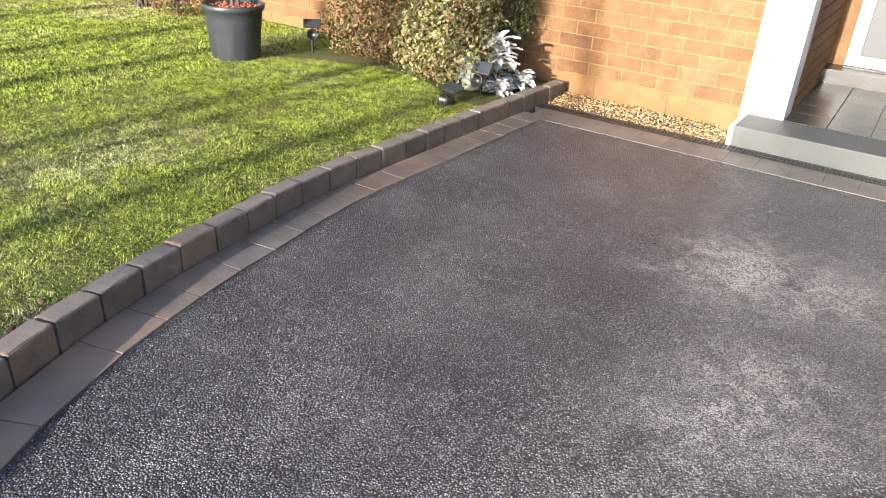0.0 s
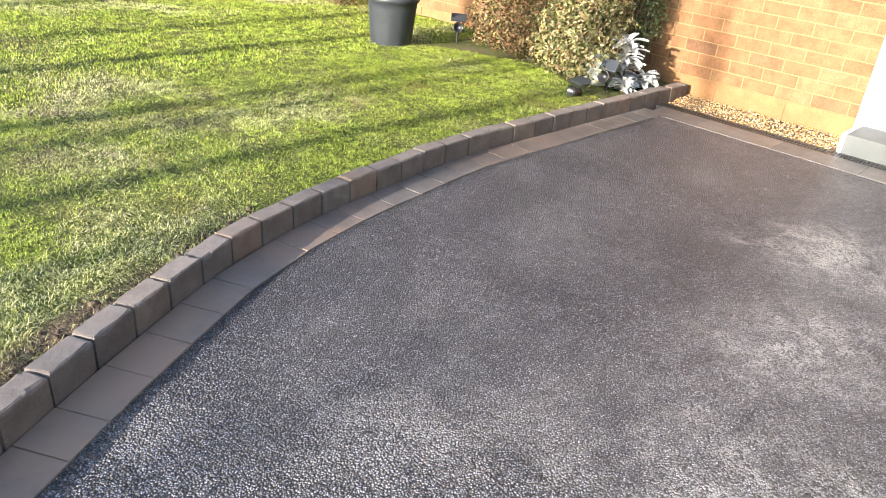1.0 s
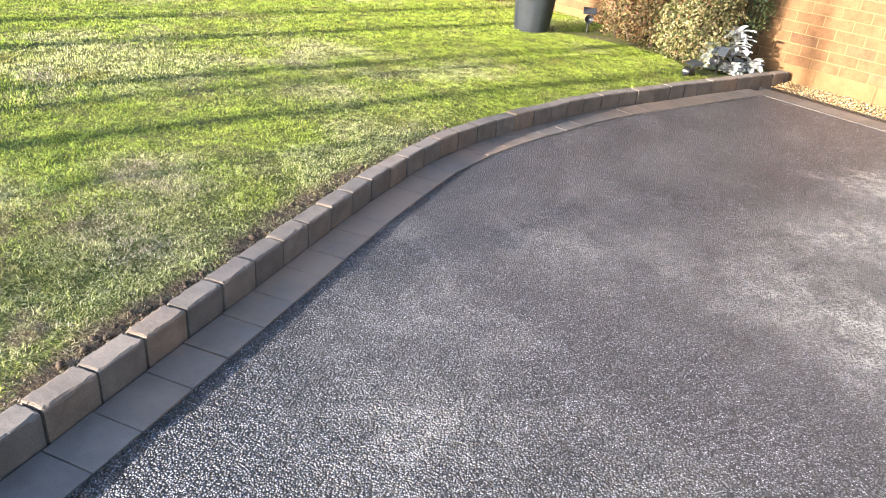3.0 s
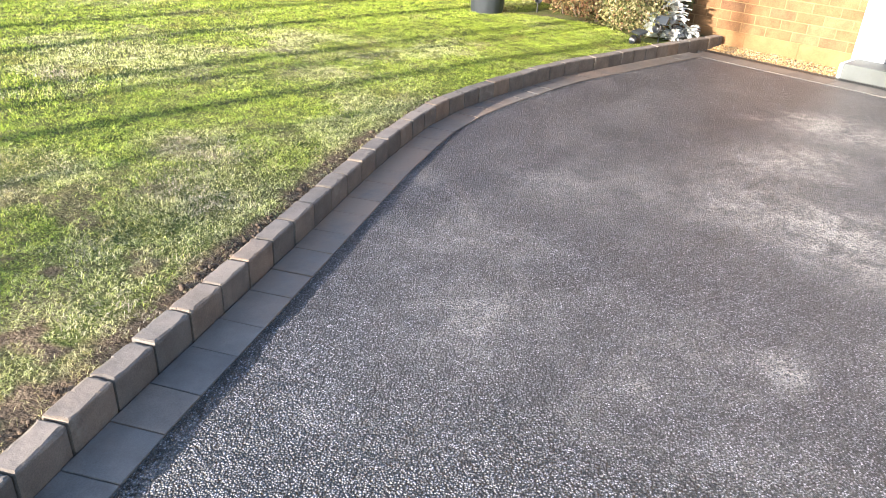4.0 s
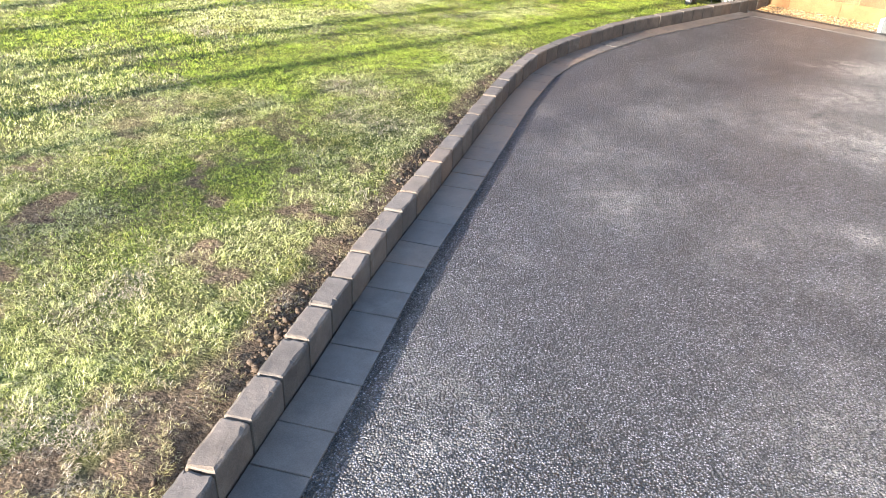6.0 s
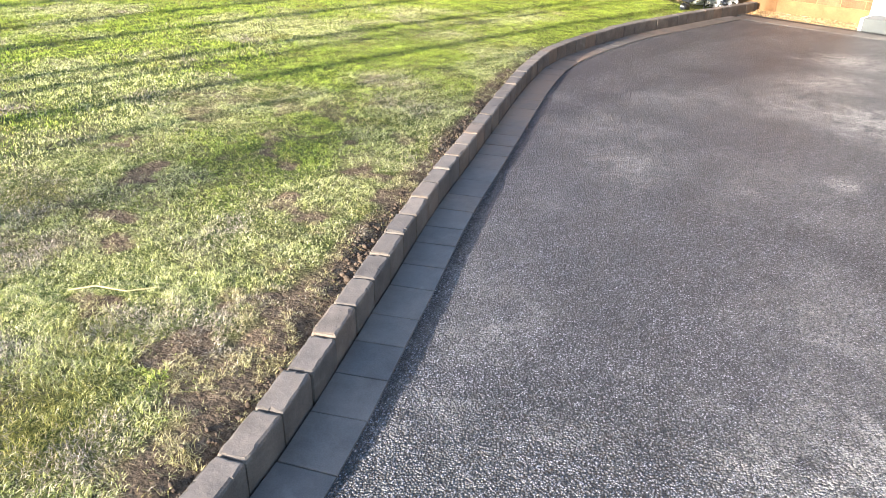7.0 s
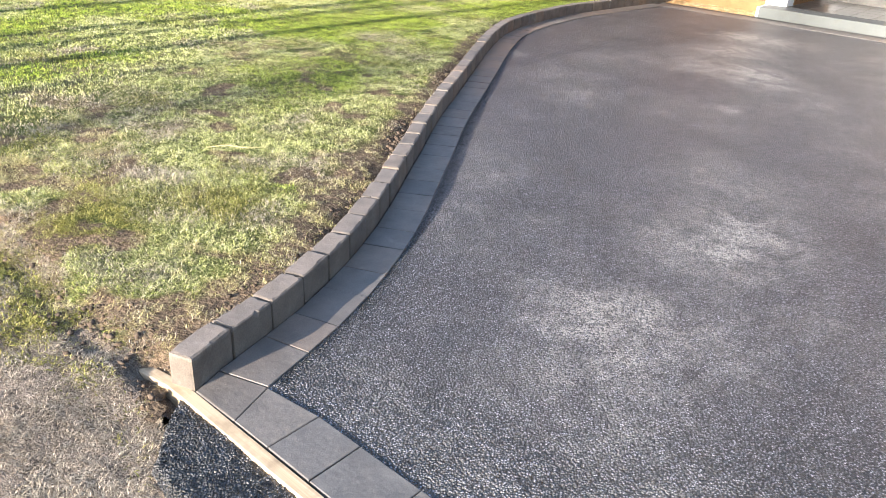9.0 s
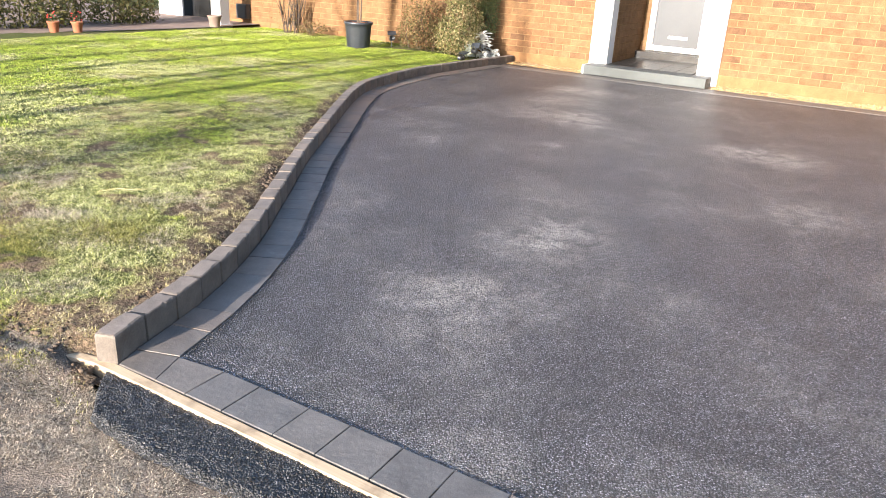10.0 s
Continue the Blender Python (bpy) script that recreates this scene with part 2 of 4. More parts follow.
def make_asphalt(name, dark, light, dusty, patches=(), size=132.0):
    """Open-textured macadam: small coated stones with gaps, dust caught in patches."""
    m, nt, b = material(name, 0.55, 0.85)
    co = coords(nt)
    stone = voronoi_node(nt, co, size)
    tint = voronoi_node(nt, co, size, out="Color")
    grey = nt.nodes.new("ShaderNodeSeparateColor")
    nt.links.new(tint, grey.inputs[0])
    base = ramp(nt, grey.outputs[0], [(0.0, dark), (0.5, light), (0.82, tuple(c * 1.75 for c in light)), (1.0, tuple(c * 2.35 for c in light))])
    gap = ramp(nt, stone, [(0.24, g3(1.25)), (0.56, g3(0.05))])
    base = mix(nt, 1.0, base, gap, 'MULTIPLY')
    fine = noise_node(nt, co, 22.0, 4, 0.6)
    crumb = noise_node(nt, co, 64.0, 3, 0.6)
    mott = noise_node(nt, co, 2.6, 5, 0.62)
    base = mix(nt, 1.0, base, ramp(nt, crumb, [(0.34, g3(0.5)), (0.66, g3(1.5))]), 'MULTIPLY')
    base = mix(nt, 1.0, base, ramp(nt, fine, [(0.32, g3(0.65)), (0.68, g3(1.35))]), 'MULTIPLY')
    base = mix(nt, 1.0, base, ramp(nt, mott, [(0.3, g3(0.72)), (0.7, g3(1.28))]), 'MULTIPLY')
    if dusty:
        wide = noise_node(nt, co, 1.1, 6, 0.66, 0.5)
        blot = ramp(nt, noise_node(nt, co, 5.5, 5, 0.68, 0.8), [(0.36, g3(0.0)), (0.66, g3(1.0))])
        # The wide noise is scattered dust, raised to put a tan sheen into the colour.
        dust = calc(nt, 'MULTIPLY', ramp(nt, wide, [(0.47, g3(0.0)), (0.72, g3(0.72))]), blot)
        for x, y, rad, much in patches:
            dn = nt.nodes.new("ShaderNodeVectorMath")
            dn.operation = 'DISTANCE'
            nt.links.new(co, dn.inputs[0])
            dn.inputs[1].default_value = (x, y, 0)
            near = calc(nt, 'SUBTRACT', 1.0, calc(nt, 'DIVIDE', dn.outputs["Value"], rad * 1.45), True)
            near = calc(nt, 'MULTIPLY', calc(nt, 'MULTIPLY', near, blot), 1.45 * much)
            dust = calc(nt, 'ADD', dust, near, True)
        broken = ramp(nt, grey.outputs[1], [(0.30, g3(0.0)), (0.55, g3(1.0))])
        fac = calc(nt, 'MULTIPLY', calc(nt, 'MULTIPLY', dust, broken), dusty)
        base = mix(nt, fac, base, (0.42, 0.39, 0.36))
    nt.links.new(base, b.inputs["Base Color"])
    nt.links.new(ramp(nt, grey.outputs[0], [(0.0, g3(0.36)), (1.0, g3(0.62))]), b.inputs["Roughness"])
    first = bump(nt, b, calc(nt, 'MULTIPLY', stone, -1.0), 1.0, 0.009)
    bump(nt, b, fine, 0.6, 0.012, first)
    return m


DUST = ((-0.15, -3.92, 0.34, 0.75), (-0.40, -3.88, 0.28, 0.6), (-0.45, -4.31, 0.3, 0.35), (0.38, -2.87, 0.34, 0.6), (0.16, -3.19, 0.3, 0.5), (0.23, -2.93, 0.4, 0.35),
        (0.64, -0.47, 0.10, 1.2), (0.97, 1.08, 0.36, 0.8), (1.14, 0.63, 0.34, 0.7), (1.39, 3.03, 0.34, 0.9), (1.33, 3.24, 0.22, 0.9), (1.06, 2.09, 0.34, 0.8),
        (0.94, 3.04, 0.10, 1.2), (0.74, 1.78, 0.35, 0.5), (0.5, 1.12, 0.4, 0.5), (-0.40, 1.04, 0.36, 0.45), (-0.52, -0.46, 0.34, 0.35), (2.37, -0.4, 0.3, 0.9),
        (2.8, -0.63, 0.34, 0.9), (1.21, 0.91, 0.3, 0.6), (2.12, -2.27, 0.4, 0.5), (2.92, 2.07, 0.16, 1.0), (0.43, -2.21, 0.4, 0.35), (1.82, 2.88, 0.4, 0.5))
ASPHALT = make_asphalt("macadam", (0.034, 0.0325, 0.040), (0.124, 0.118, 0.134), 0.75, DUST)
FRESH = make_asphalt("fresh_macadam", (0.016, 0.016, 0.019), (0.040, 0.040, 0.046), 0.0)


def make_block(name, dust, warm, rough, spec, tone, dirt=()):
    m, nt, b = material(name, rough, spec)
    co = coords(nt)
    base = ramp(nt, random_object(nt), [(0.0, (0.095, 0.096, 0.100)), (0.3, (0.125, 0.122, 0.121)), (0.55, (0.150, 0.138, 0.128)),
                                        (0.8, (0.110, 0.113, 0.118)), (0.95, (0.158, 0.137, 0.122))])
    base = mix(nt, 1.0, base, (tone * warm, tone, tone / warm), 'MULTIPLY')
    base = mix(nt, 1.0, base, ramp(nt, noise_node(nt, co, 9.0, 5, 0.6), [(0.3, g3(0.75)), (0.7, g3(1.3))]), 'MULTIPLY')
    base = mix(nt, 1.0, base, ramp(nt, noise_node(nt, co, 220.0, 2), [(0.3, g3(0.8)), (0.7, g3(1.2))]), 'MULTIPLY')
    lime = ramp(nt, noise_node(nt, co, 5.0, 6, 0.7, 0.6), [(0.62, g3(0.0)), (0.8, g3(0.45))])
    base = mix(nt, lime, base, (0.30, 0.29, 0.27))
    # Faces that look up turn paler in noisy spots, by the amount given.
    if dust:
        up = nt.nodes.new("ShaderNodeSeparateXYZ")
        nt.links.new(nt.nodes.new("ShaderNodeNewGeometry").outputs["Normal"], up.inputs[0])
        on_top = calc(nt, 'MULTIPLY', ramp(nt, up.outputs["Z"], [(0.75, g3(0.0)), (0.98, g3(1.0))]),
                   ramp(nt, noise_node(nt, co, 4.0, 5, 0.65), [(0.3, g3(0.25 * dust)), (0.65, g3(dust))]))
        base = mix(nt, on_top, base, (0.35, 0.288, 0.25))
    for x, y, rad, much in dirt:
        dn = nt.nodes.new("ShaderNodeVectorMath")
        dn.operation = 'DISTANCE'
        nt.links.new(co, dn.inputs[0])
        dn.inputs[1].default_value = (x, y, 0)
        near = calc(nt, 'SUBTRACT', 1.0, calc(nt, 'DIVIDE', dn.outputs["Value"], rad), True)
        near = calc(nt, 'MULTIPLY', near, ramp(nt, noise_node(nt, co, 3.2, 5, 0.65), [(0.3, g3(0.2 * much)), (0.62, g3(2.0 * much))]), True)
        base = mix(nt, near, base, (0.27, 0.185, 0.13))
    nt.links.new(base, b.inputs["Base Color"])
    first = bump(nt, b, noise_node(nt, co, 260.0, 3), 0.35, 0.002)
    bump(nt, b, noise_node(nt, co, 38.0, 4), 0.35, 0.006, first)
    return m


BLOCK = make_block("charcoal_concrete", 0.20, 1.06, 0.5, 0.45, 0.82,
                   ((-1.34, 0.35, 0.7, 0.9), (-1.30, 1.1, 0.8, 0.8), (-1.1, 2.1, 0.7, 0.5), (-0.35, 4.0, 0.8, 0.35), (-1.35, -0.5, 0.5, 0.35)))
CLEANBLOCK = make_block("clean_charcoal_concrete", 0.12, 1.04, 0.5, 0.45, 0.92)
KERBBLOCK = make_block("pale_topped_charcoal_concrete", 0.55, 1.16, 0.7, 0.3, 0.80)
ARRIS = make_block("chipped_concrete_edge", 0.0, 1.16, 0.85, 0.25, 1.05)


def make_plain(name, colour, rough=0.8, spec=0.3, var=0.15, scale=6.0, grain=120.0, relief=0.3, depth=0.003):
    m, nt, b = material(name, rough, spec)
    co = coords(nt)
    base = mix(nt, 1.0, colour, ramp(nt, noise_node(nt, co, scale, 5, 0.6), [(0.3, g3(1 - var)), (0.7, g3(1 + var))]), 'MULTIPLY')
    base = mix(nt, 1.0, base, ramp(nt, noise_node(nt, co, grain, 3), [(0.3, g3(1 - var * 0.6)), (0.7, g3(1 + var * 0.6))]), 'MULTIPLY')
    nt.links.new(base, b.inputs["Base Color"])
    if relief:
        bump(nt, b, noise_node(nt, co, grain, 4), relief, depth)
    return m


def make_brick():
    m, nt, b = material("buff_brick", 0.88, 0.2)
    co = coords(nt)
    base = ramp(nt, random_object(nt), [(0.0, (0.255, 0.132, 0.064)), (0.25, (0.29, 0.168, 0.082)), (0.5, (0.27, 0.148, 0.071)),
                                        (0.75, (0.305, 0.188, 0.096)), (0.95, (0.20, 0.108, 0.058))])
    base = mix(nt, 1.0, base, ramp(nt, noise_node(nt, co, 7.0, 5, 0.65), [(0.3, g3(0.43)), (0.7, g3(0.76))]), 'MULTIPLY')
    base = mix(nt, 1.0, base, ramp(nt, noise_node(nt, co, 90.0, 3), [(0.3, g3(0.82)), (0.7, g3(1.15))]), 'MULTIPLY')
    nt.links.new(base, b.inputs["Base Color"])
    bump(nt, b, noise_node(nt, co, 110.0, 4), 0.5, 0.004)
    return m


ROAD = make_plain("old_road", (0.205, 0.178, 0.152), 0.92, 0.2, 0.48, 14.0, 170.0, 1.0, 0.006)
BRICK = make_brick()
MORTAR = make_plain("pale_mortar", (0.235, 0.15, 0.076), 0.95, 0.1, 0.15, 8.0, 150.0, 0.5)
PLINTH = make_plain("plinth_brick", (0.215, 0.118, 0.054), 0.9, 0.2, 0.18, 5.0, 90.0, 0.5, 0.004)
WHITE = make_plain("white_paint", (0.62, 0.62, 0.63), 0.55, 0.35, 0.04, 3.0, 60.0, 0.15, 0.002)
STEPSTONE = make_plain("grey_step_paint", (0.082, 0.089, 0.089), 0.6, 0.35, 0.12, 4.0, 90.0, 0.25)
TILE = make_plain("dark_porch_tile", (0.035, 0.034, 0.035), 0.32, 0.35, 0.25, 5.0, 40.0, 0.08)
PLASTIC = make_plain("charcoal_plastic", (0.028, 0.032, 0.038), 0.42, 0.5, 0.2, 6.0, 60.0, 0.1)
BLACK = make_plain("black_plastic", (0.012, 0.012, 0.013), 0.35, 0.5, 0.15, 8.0, 60.0, 0.05)
SOIL = make_plain("soil", (0.19, 0.152, 0.12), 0.95, 0.15, 0.55, 16.0, 150.0, 1.0, 0.010)
CLOD = make_plain("clay_clod", (0.098, 0.073, 0.055), 0.95, 0.15, 0.35, 12.0, 90.0, 0.8, 0.006)
BARK = make_plain("bark", (0.09, 0.07, 0.055), 0.95, 0.1, 0.3, 8.0, 40.0, 0.8, 0.01)
GREYDOOR = make_plain("grey_door_panel", (0.075, 0.08, 0.092), 0.45, 0.4, 0.05, 3.0, 60.0, 0.1)
STEEL = make_plain("brushed_steel", (0.55, 0.55, 0.55), 0.35, 0.5, 0.05, 5.0, 90.0, 0.05)
PAVING = make_plain("pale_paving", (0.23, 0.17, 0.14), 0.9, 0.2, 0.15, 3.0, 60.0, 0.4)
TERRACOTTA = make_plain("terracotta", (0.30, 0.115, 0.06), 0.8, 0.3, 0.15, 6.0, 60.0, 0.2)
REDPETAL = make_plain("red_petal", (0.50, 0.05, 0.04), 0.6, 0.3, 0.2, 20.0, 90.0, 0.0)
BARKCHIP = make_plain("red_bark_mulch", (0.30, 0.11, 0.055), 0.9, 0.2, 0.4, 30.0, 120.0, 0.8, 0.01)
GREYSTONE = make_plain("pale_green_stone", (0.42, 0.45, 0.41), 0.8, 0.3, 0.15, 9.0, 90.0, 0.4)


def make_timber():
    m, nt, b = material("new_sawn_timber", 0.75, 0.25)
    co = coords(nt)
    turn = nt.nodes.new("ShaderNodeMapping")
    turn.inputs["Rotation"].default_value = (0, 0, -TH)
    nt.links.new(co, turn.inputs["Vector"])
    mp = nt.nodes.new("ShaderNodeMapping")
    mp.inputs["Scale"].default_value = (1.2, 45.0, 45.0)
    nt.links.new(turn.outputs[0], mp.inputs["Vector"])
    grain = noise_node(nt, mp.outputs[0], 2.0, 5, 0.6, 0.4)
    base = ramp(nt, grain, [(0.3, (0.43, 0.32, 0.205)), (0.55, (0.56, 0.43, 0.29)), (0.75, (0.64, 0.51, 0.36))])
    base = mix(nt, ramp(nt, noise_node(nt, co, 9.0, 4), [(0.48, g3(0.0)), (0.72, g3(0.75))]), base, (0.20, 0.14, 0.09))
    nt.links.new(base, b.inputs["Base Color"])
    bump(nt, b, grain, 0.3, 0.002)
    return m


TIMBER = make_timber()


def make_leaf(name, stops, through_light=0.35, rough=0.55, edge=None):
    """Thin leaves: each island takes its own colour, and some light passes."""
    m, nt, b = material(name, rough, 0.3)
    base = ramp(nt, random_island(nt), stops)
    base = mix(nt, 1.0, base, ramp(nt, noise_node(nt, coords(nt), 60.0, 2), [(0.3, g3(0.8)), (0.7, g3(1.2))]), 'MULTIPLY')
    nt.links.new(base, b.inputs["Base Color"])
    tr = nt.nodes.new("ShaderNodeBsdfTranslucent")
    nt.links.new(base, tr.inputs["Color"])
    ms = nt.nodes.new("ShaderNodeMixShader")
    ms.inputs[0].default_value = through_light
    nt.links.new(b.outputs[0], ms.inputs[1])
    nt.links.new(tr.outputs[0], ms.inputs[2])
    nt.links.new(ms.outputs[0], nt.nodes["Material Output"].inputs["Surface"])
    return m


GRASS = make_leaf("grass_blade", [(0.0, (0.06, 0.075, 0.02)), (0.14, (0.10, 0.12, 0.03)), (0.26, (0.34, 0.38, 0.09)), (0.45, (0.55, 0.575, 0.18)),
                                  (0.78, (0.69, 0.68, 0.33)), (0.97, (0.78, 0.73, 0.49))], 0.25, 0.5)
LUSH = make_leaf("lush_grass_blade", [(0.0, (0.035, 0.065, 0.01)), (0.18, (0.07, 0.12, 0.013)), (0.32, (0.25, 0.37, 0.028)), (0.6, (0.44, 0.545, 0.055)),
                                      (0.97, (0.56, 0.57, 0.12))], 0.25, 0.5)
STRAW = make_leaf("straw_blade", [(0.0, (0.30, 0.26, 0.09)), (0.5, (0.46, 0.40, 0.19)), (0.95, (0.60, 0.54, 0.33))], 0.25, 0.6)
THATCH = make_leaf("dead_thatch_blade", [(0.0, (0.14, 0.105, 0.075)), (0.3, (0.31, 0.255, 0.19)), (0.65, (0.47, 0.40, 0.31)), (0.95, (0.62, 0.54, 0.43))], 0.15, 0.8)
MOSS = make_leaf("moss_blade", [(0.0, (0.07, 0.065, 0.015)), (0.35, (0.20, 0.195, 0.045)), (0.7, (0.35, 0.335, 0.08)), (0.97, (0.46, 0.41, 0.15))], 0.25, 0.7)
VARIEGATED = make_leaf("variegated_leaf", [(0.0, (0.06, 0.08, 0.025)), (0.3, (0.15, 0.15, 0.05)), (0.55, (0.30, 0.27, 0.11)),
                                           (0.8, (0.48, 0.42, 0.24)), (0.97, (0.24, 0.13, 0.07))], 0.3)
RUSSET = make_leaf("russet_leaf", [(0.0, (0.06, 0.065, 0.02)), (0.3, (0.13, 0.11, 0.04)), (0.6, (0.24, 0.18, 0.08)),
                                   (0.85, (0.30, 0.17, 0.09)), (0.97, (0.15, 0.06, 0.04))], 0.3)
DARKLEAF = make_leaf("dark_green_leaf", [(0.0, (0.03, 0.05, 0.02)), (0.5, (0.07, 0.09, 0.035)), (0.95, (0.13, 0.14, 0.05))], 0.25)
SILVER = make_leaf("silver_leaf", [(0.0, (0.35, 0.36, 0.36)), (0.5, (0.55, 0.56, 0.55)), (0.95, (0.72, 0.72, 0.70))], 0.2, 0.5)
HEDGELEAF = make_leaf("hedge_leaf", [(0.0, (0.05, 0.06, 0.02)), (0.4, (0.11, 0.10, 0.035)), (0.75, (0.19, 0.15, 0.06)),
                                     (0.97, (0.10, 0.12, 0.03))], 0.3)


def make_pebble():
    m, nt, b = material("golden_gravel", 0.75, 0.35)
    base = ramp(nt, random_island(nt), [(0.0, (0.20, 0.11, 0.045)), (0.3, (0.34, 0.20, 0.08)), (0.6, (0.45, 0.30, 0.13)),
                                        (0.85, (0.55, 0.44, 0.27)), (0.97, (0.18, 0.14, 0.10))])
    base = mix(nt, 1.0, base, ramp(nt, noise_node(nt, coords(nt), 150.0, 3), [(0.3, g3(0.8)), (0.7, g3(1.2))]), 'MULTIPLY')
    nt.links.new(base, b.inputs["Base Color"])
    return m


PEBBLE = make_pebble()


def make_lawn_ground():
    """Earth, moss and flattened thatch between the blades."""
    m, nt, b = material("turf_floor", 0.95, 0.15)
    co = coords(nt)
    base = ramp(nt, noise_node(nt, co, 2.3, 6, 0.65), [(0.32, (0.17, 0.135, 0.085)), (0.44, (0.14, 0.135, 0.05)), (0.6, (0.11, 0.13, 0.032)), (0.75, (0.17, 0.16, 0.065))])
    at = nt.nodes.new("ShaderNodeAttribute")
    at.attribute_name = "worn"
    earth = ramp(nt, noise_node(nt, co, 18.0, 5, 0.65), [(0.3, (0.10, 0.072, 0.052)), (0.55, (0.20, 0.142, 0.092)), (0.75, (0.30, 0.22, 0.145))])
    base = mix(nt, ramp(nt, at.outputs["Fac"], [(0.25, g3(0.0)), (0.7, g3(1.0))]), base, earth)
    base = mix(nt, 1.0, base, ramp(nt, noise_node(nt, co, 55.0, 4), [(0.3, g3(0.35)), (0.7, g3(1.15))]), 'MULTIPLY')
    nt.links.new(base, b.inputs["Base Color"])
    bump(nt, b, noise_node(nt, co, 60.0, 5), 1.0, 0.015)
    return m


TURF = make_lawn_ground()

# ---------------------------------------------------------------- ground
def heightfield(name, x0, x1, y0, y1, step, height, keep, mat, smooth=True):
    xs, ys = np.arange(x0, x1 + step / 2, step), np.arange(y0, y1 + step / 2, step)
    gx, gy = np.meshgrid(xs, ys)
    z = height(gx, gy)
    ok = keep(gx, gy)
    nx, ny = len(xs), len(ys)
    idx = np.arange(nx * ny).reshape(ny, nx)
    quad = np.stack([idx[:-1, :-1], idx[:-1, 1:], idx[1:, 1:], idx[1:, :-1]], axis=-1).reshape(-1, 4)
    good = (ok[:-1, :-1] & ok[:-1, 1:] & ok[1:, 1:] & ok[1:, :-1]).ravel()
    quad = quad[good]
    used = np.unique(quad)
    remap = np.zeros(nx * ny, int)
    remap[used] = np.arange(len(used))
    v = np.c_[gx.ravel(), gy.ravel(), z.ravel()][used]
    me = mesh_arrays(name, v, remap[quad], mat)
    if smooth:
        me.polygons.foreach_set("use_smooth", [True] * len(me.polygons))
    return new(name, me)


def shaped(fn):
    def f(gx, gy):
        return fn(gx.ravel(), gy.ravel()).reshape(gx.shape)
    return f


N_STREET, N_APRON, N_DRAIN, N_GRAVEL, N_WALL = -4.684, 4.83, 5.10, 5.235, 5.66

ground = new("ground", mesh_of("ground", [(-400, -400, -0.30), (400, -400, -0.30), (400, 400, -0.30), (-400, 400, -0.30)], [(0, 1, 2, 3)], TURF))
tagged(ground, "wide flat ground of earth and turf round the house", "ground", kind="structure")


def drive_height(x, y):
    return gz(x, y) + 0.004 * (fnoise(x, y, 1.2, 5, 3) - 0.5) - 0.001


drive = heightfield("driveway", -2.2, 9.5, -10.2, 6.6, 0.06, shaped(drive_height),
                    shaped(lambda x, y: (side(x, y) > 0.09) & (x * NX + y * NY > N_STREET - 0.1) & (x * NX + y * NY < N_APRON + 0.1)), ASPHALT)
tagged(drive, "new dark grey macadam driveway with dusty patches", "driveway", kind="structure")


def board_dip(u, n):
    """The earth is scraped away round the free end of the timber board."""
    return 0.036 * np.clip((u - 0.70) / 0.08, 0, 1) * np.clip((-4.845 - n) / 0.02, 0, 1) * np.clip((n + 4.975) / 0.02, 0, 1)


def lawn_height(x, y):
    d = -side(x, y)
    n = x * NX + y * NY
    base = gz(x, y) * 0.8 + 0.052 + 0.02 * np.clip((d - 0.1) / 0.5, 0, 1) + 0.02 * (fnoise(x, y, 2.0, 3, 4) - 0.5)
    base += 0.022 * (fnoise(x, y, 12.0, 9, 3) - 0.5)
    trench = np.clip(1 - (d - 0.1) / 0.14, 0, 1) * np.clip((y + 4.0) / 0.6, 0, 1) * np.clip((1.9 - y) / 0.5, 0, 1)
    base -= 0.035 * trench * fnoise(x, y, 6.0, 21, 2) * 1.6
    fall = np.clip((-4.358 - n) / 0.6, 0, 1) * 0.02 + np.clip((-4.838 - n + 0.10 * (fnoise(x, y, 5.0, 23, 3) - 0.5)) / 0.14, 0, 1) * 0.045
    return base - fall - board_dip(x * UX + y * UY, n)


def bare(x, y):
    """How bare the lawn is: 0 thick grass, 1 naked earth."""
    d = -side(x, y)
    n = x * NX + y * NY
    close = np.clip((-1.7 - y) / 1.2, 0, 1)
    edge = np.clip(1.35 - (d - 0.1) / (0.07 + (0.20 + 0.30 * close) * fnoise(x, y, 2.6, 31, 3)), 0, 1) * np.clip((2.3 - y) / 1.2, 0.15, 1)
    mouth = np.clip((-3.75 - n) / 0.7, 0, 1)
    spots = np.clip((fnoise(x, y, 4.6, 11, 4) - 0.585 + 0.085 * mouth + 0.008 * close) * 12, 0, 1)
    worn = spots * np.clip((1.0 - y) / 2.5, 0.08, 1) * np.clip((3.4 - d) / 1.5, 0.05, 1)
    street = np.clip((-4.838 - n + 0.5 * (fnoise(x, y, 4.0, 41, 4) - 0.5)) / 0.12, 0, 1)
    return np.clip(np.maximum(np.maximum(edge, worn * 0.85), street), 0, 1)


lawn = heightfield("lawn", -9.6, 1.1, -6.2, 10.2, 0.04, shaped(lawn_height),
                   shaped(lambda x, y: (side(x, y) < -0.05) & (x * UX + y * UY > -8.55 - 0.16 * np.clip(4.3 - x * NX - y * NY, 0, 6)) & (x * NX + y * NY > -5.058) & (x * NX + y * NY < N_WALL + 0.05)), TURF)
co_all = np.zeros(len(lawn.data.vertices) * 3, dtype=np.float32)
lawn.data.vertices.foreach_get("co", co_all)
co_all = co_all.reshape(-1, 3).astype(float)
worn_at = lawn.data.attributes.new("worn", 'FLOAT', 'POINT')
worn_at.data.foreach_set("value", bare(co_all[:, 0], co_all[:, 1]).astype(np.float32))
tagged(lawn, "mossy winter lawn floor with bare worn earth", "lawn", kind="structure")

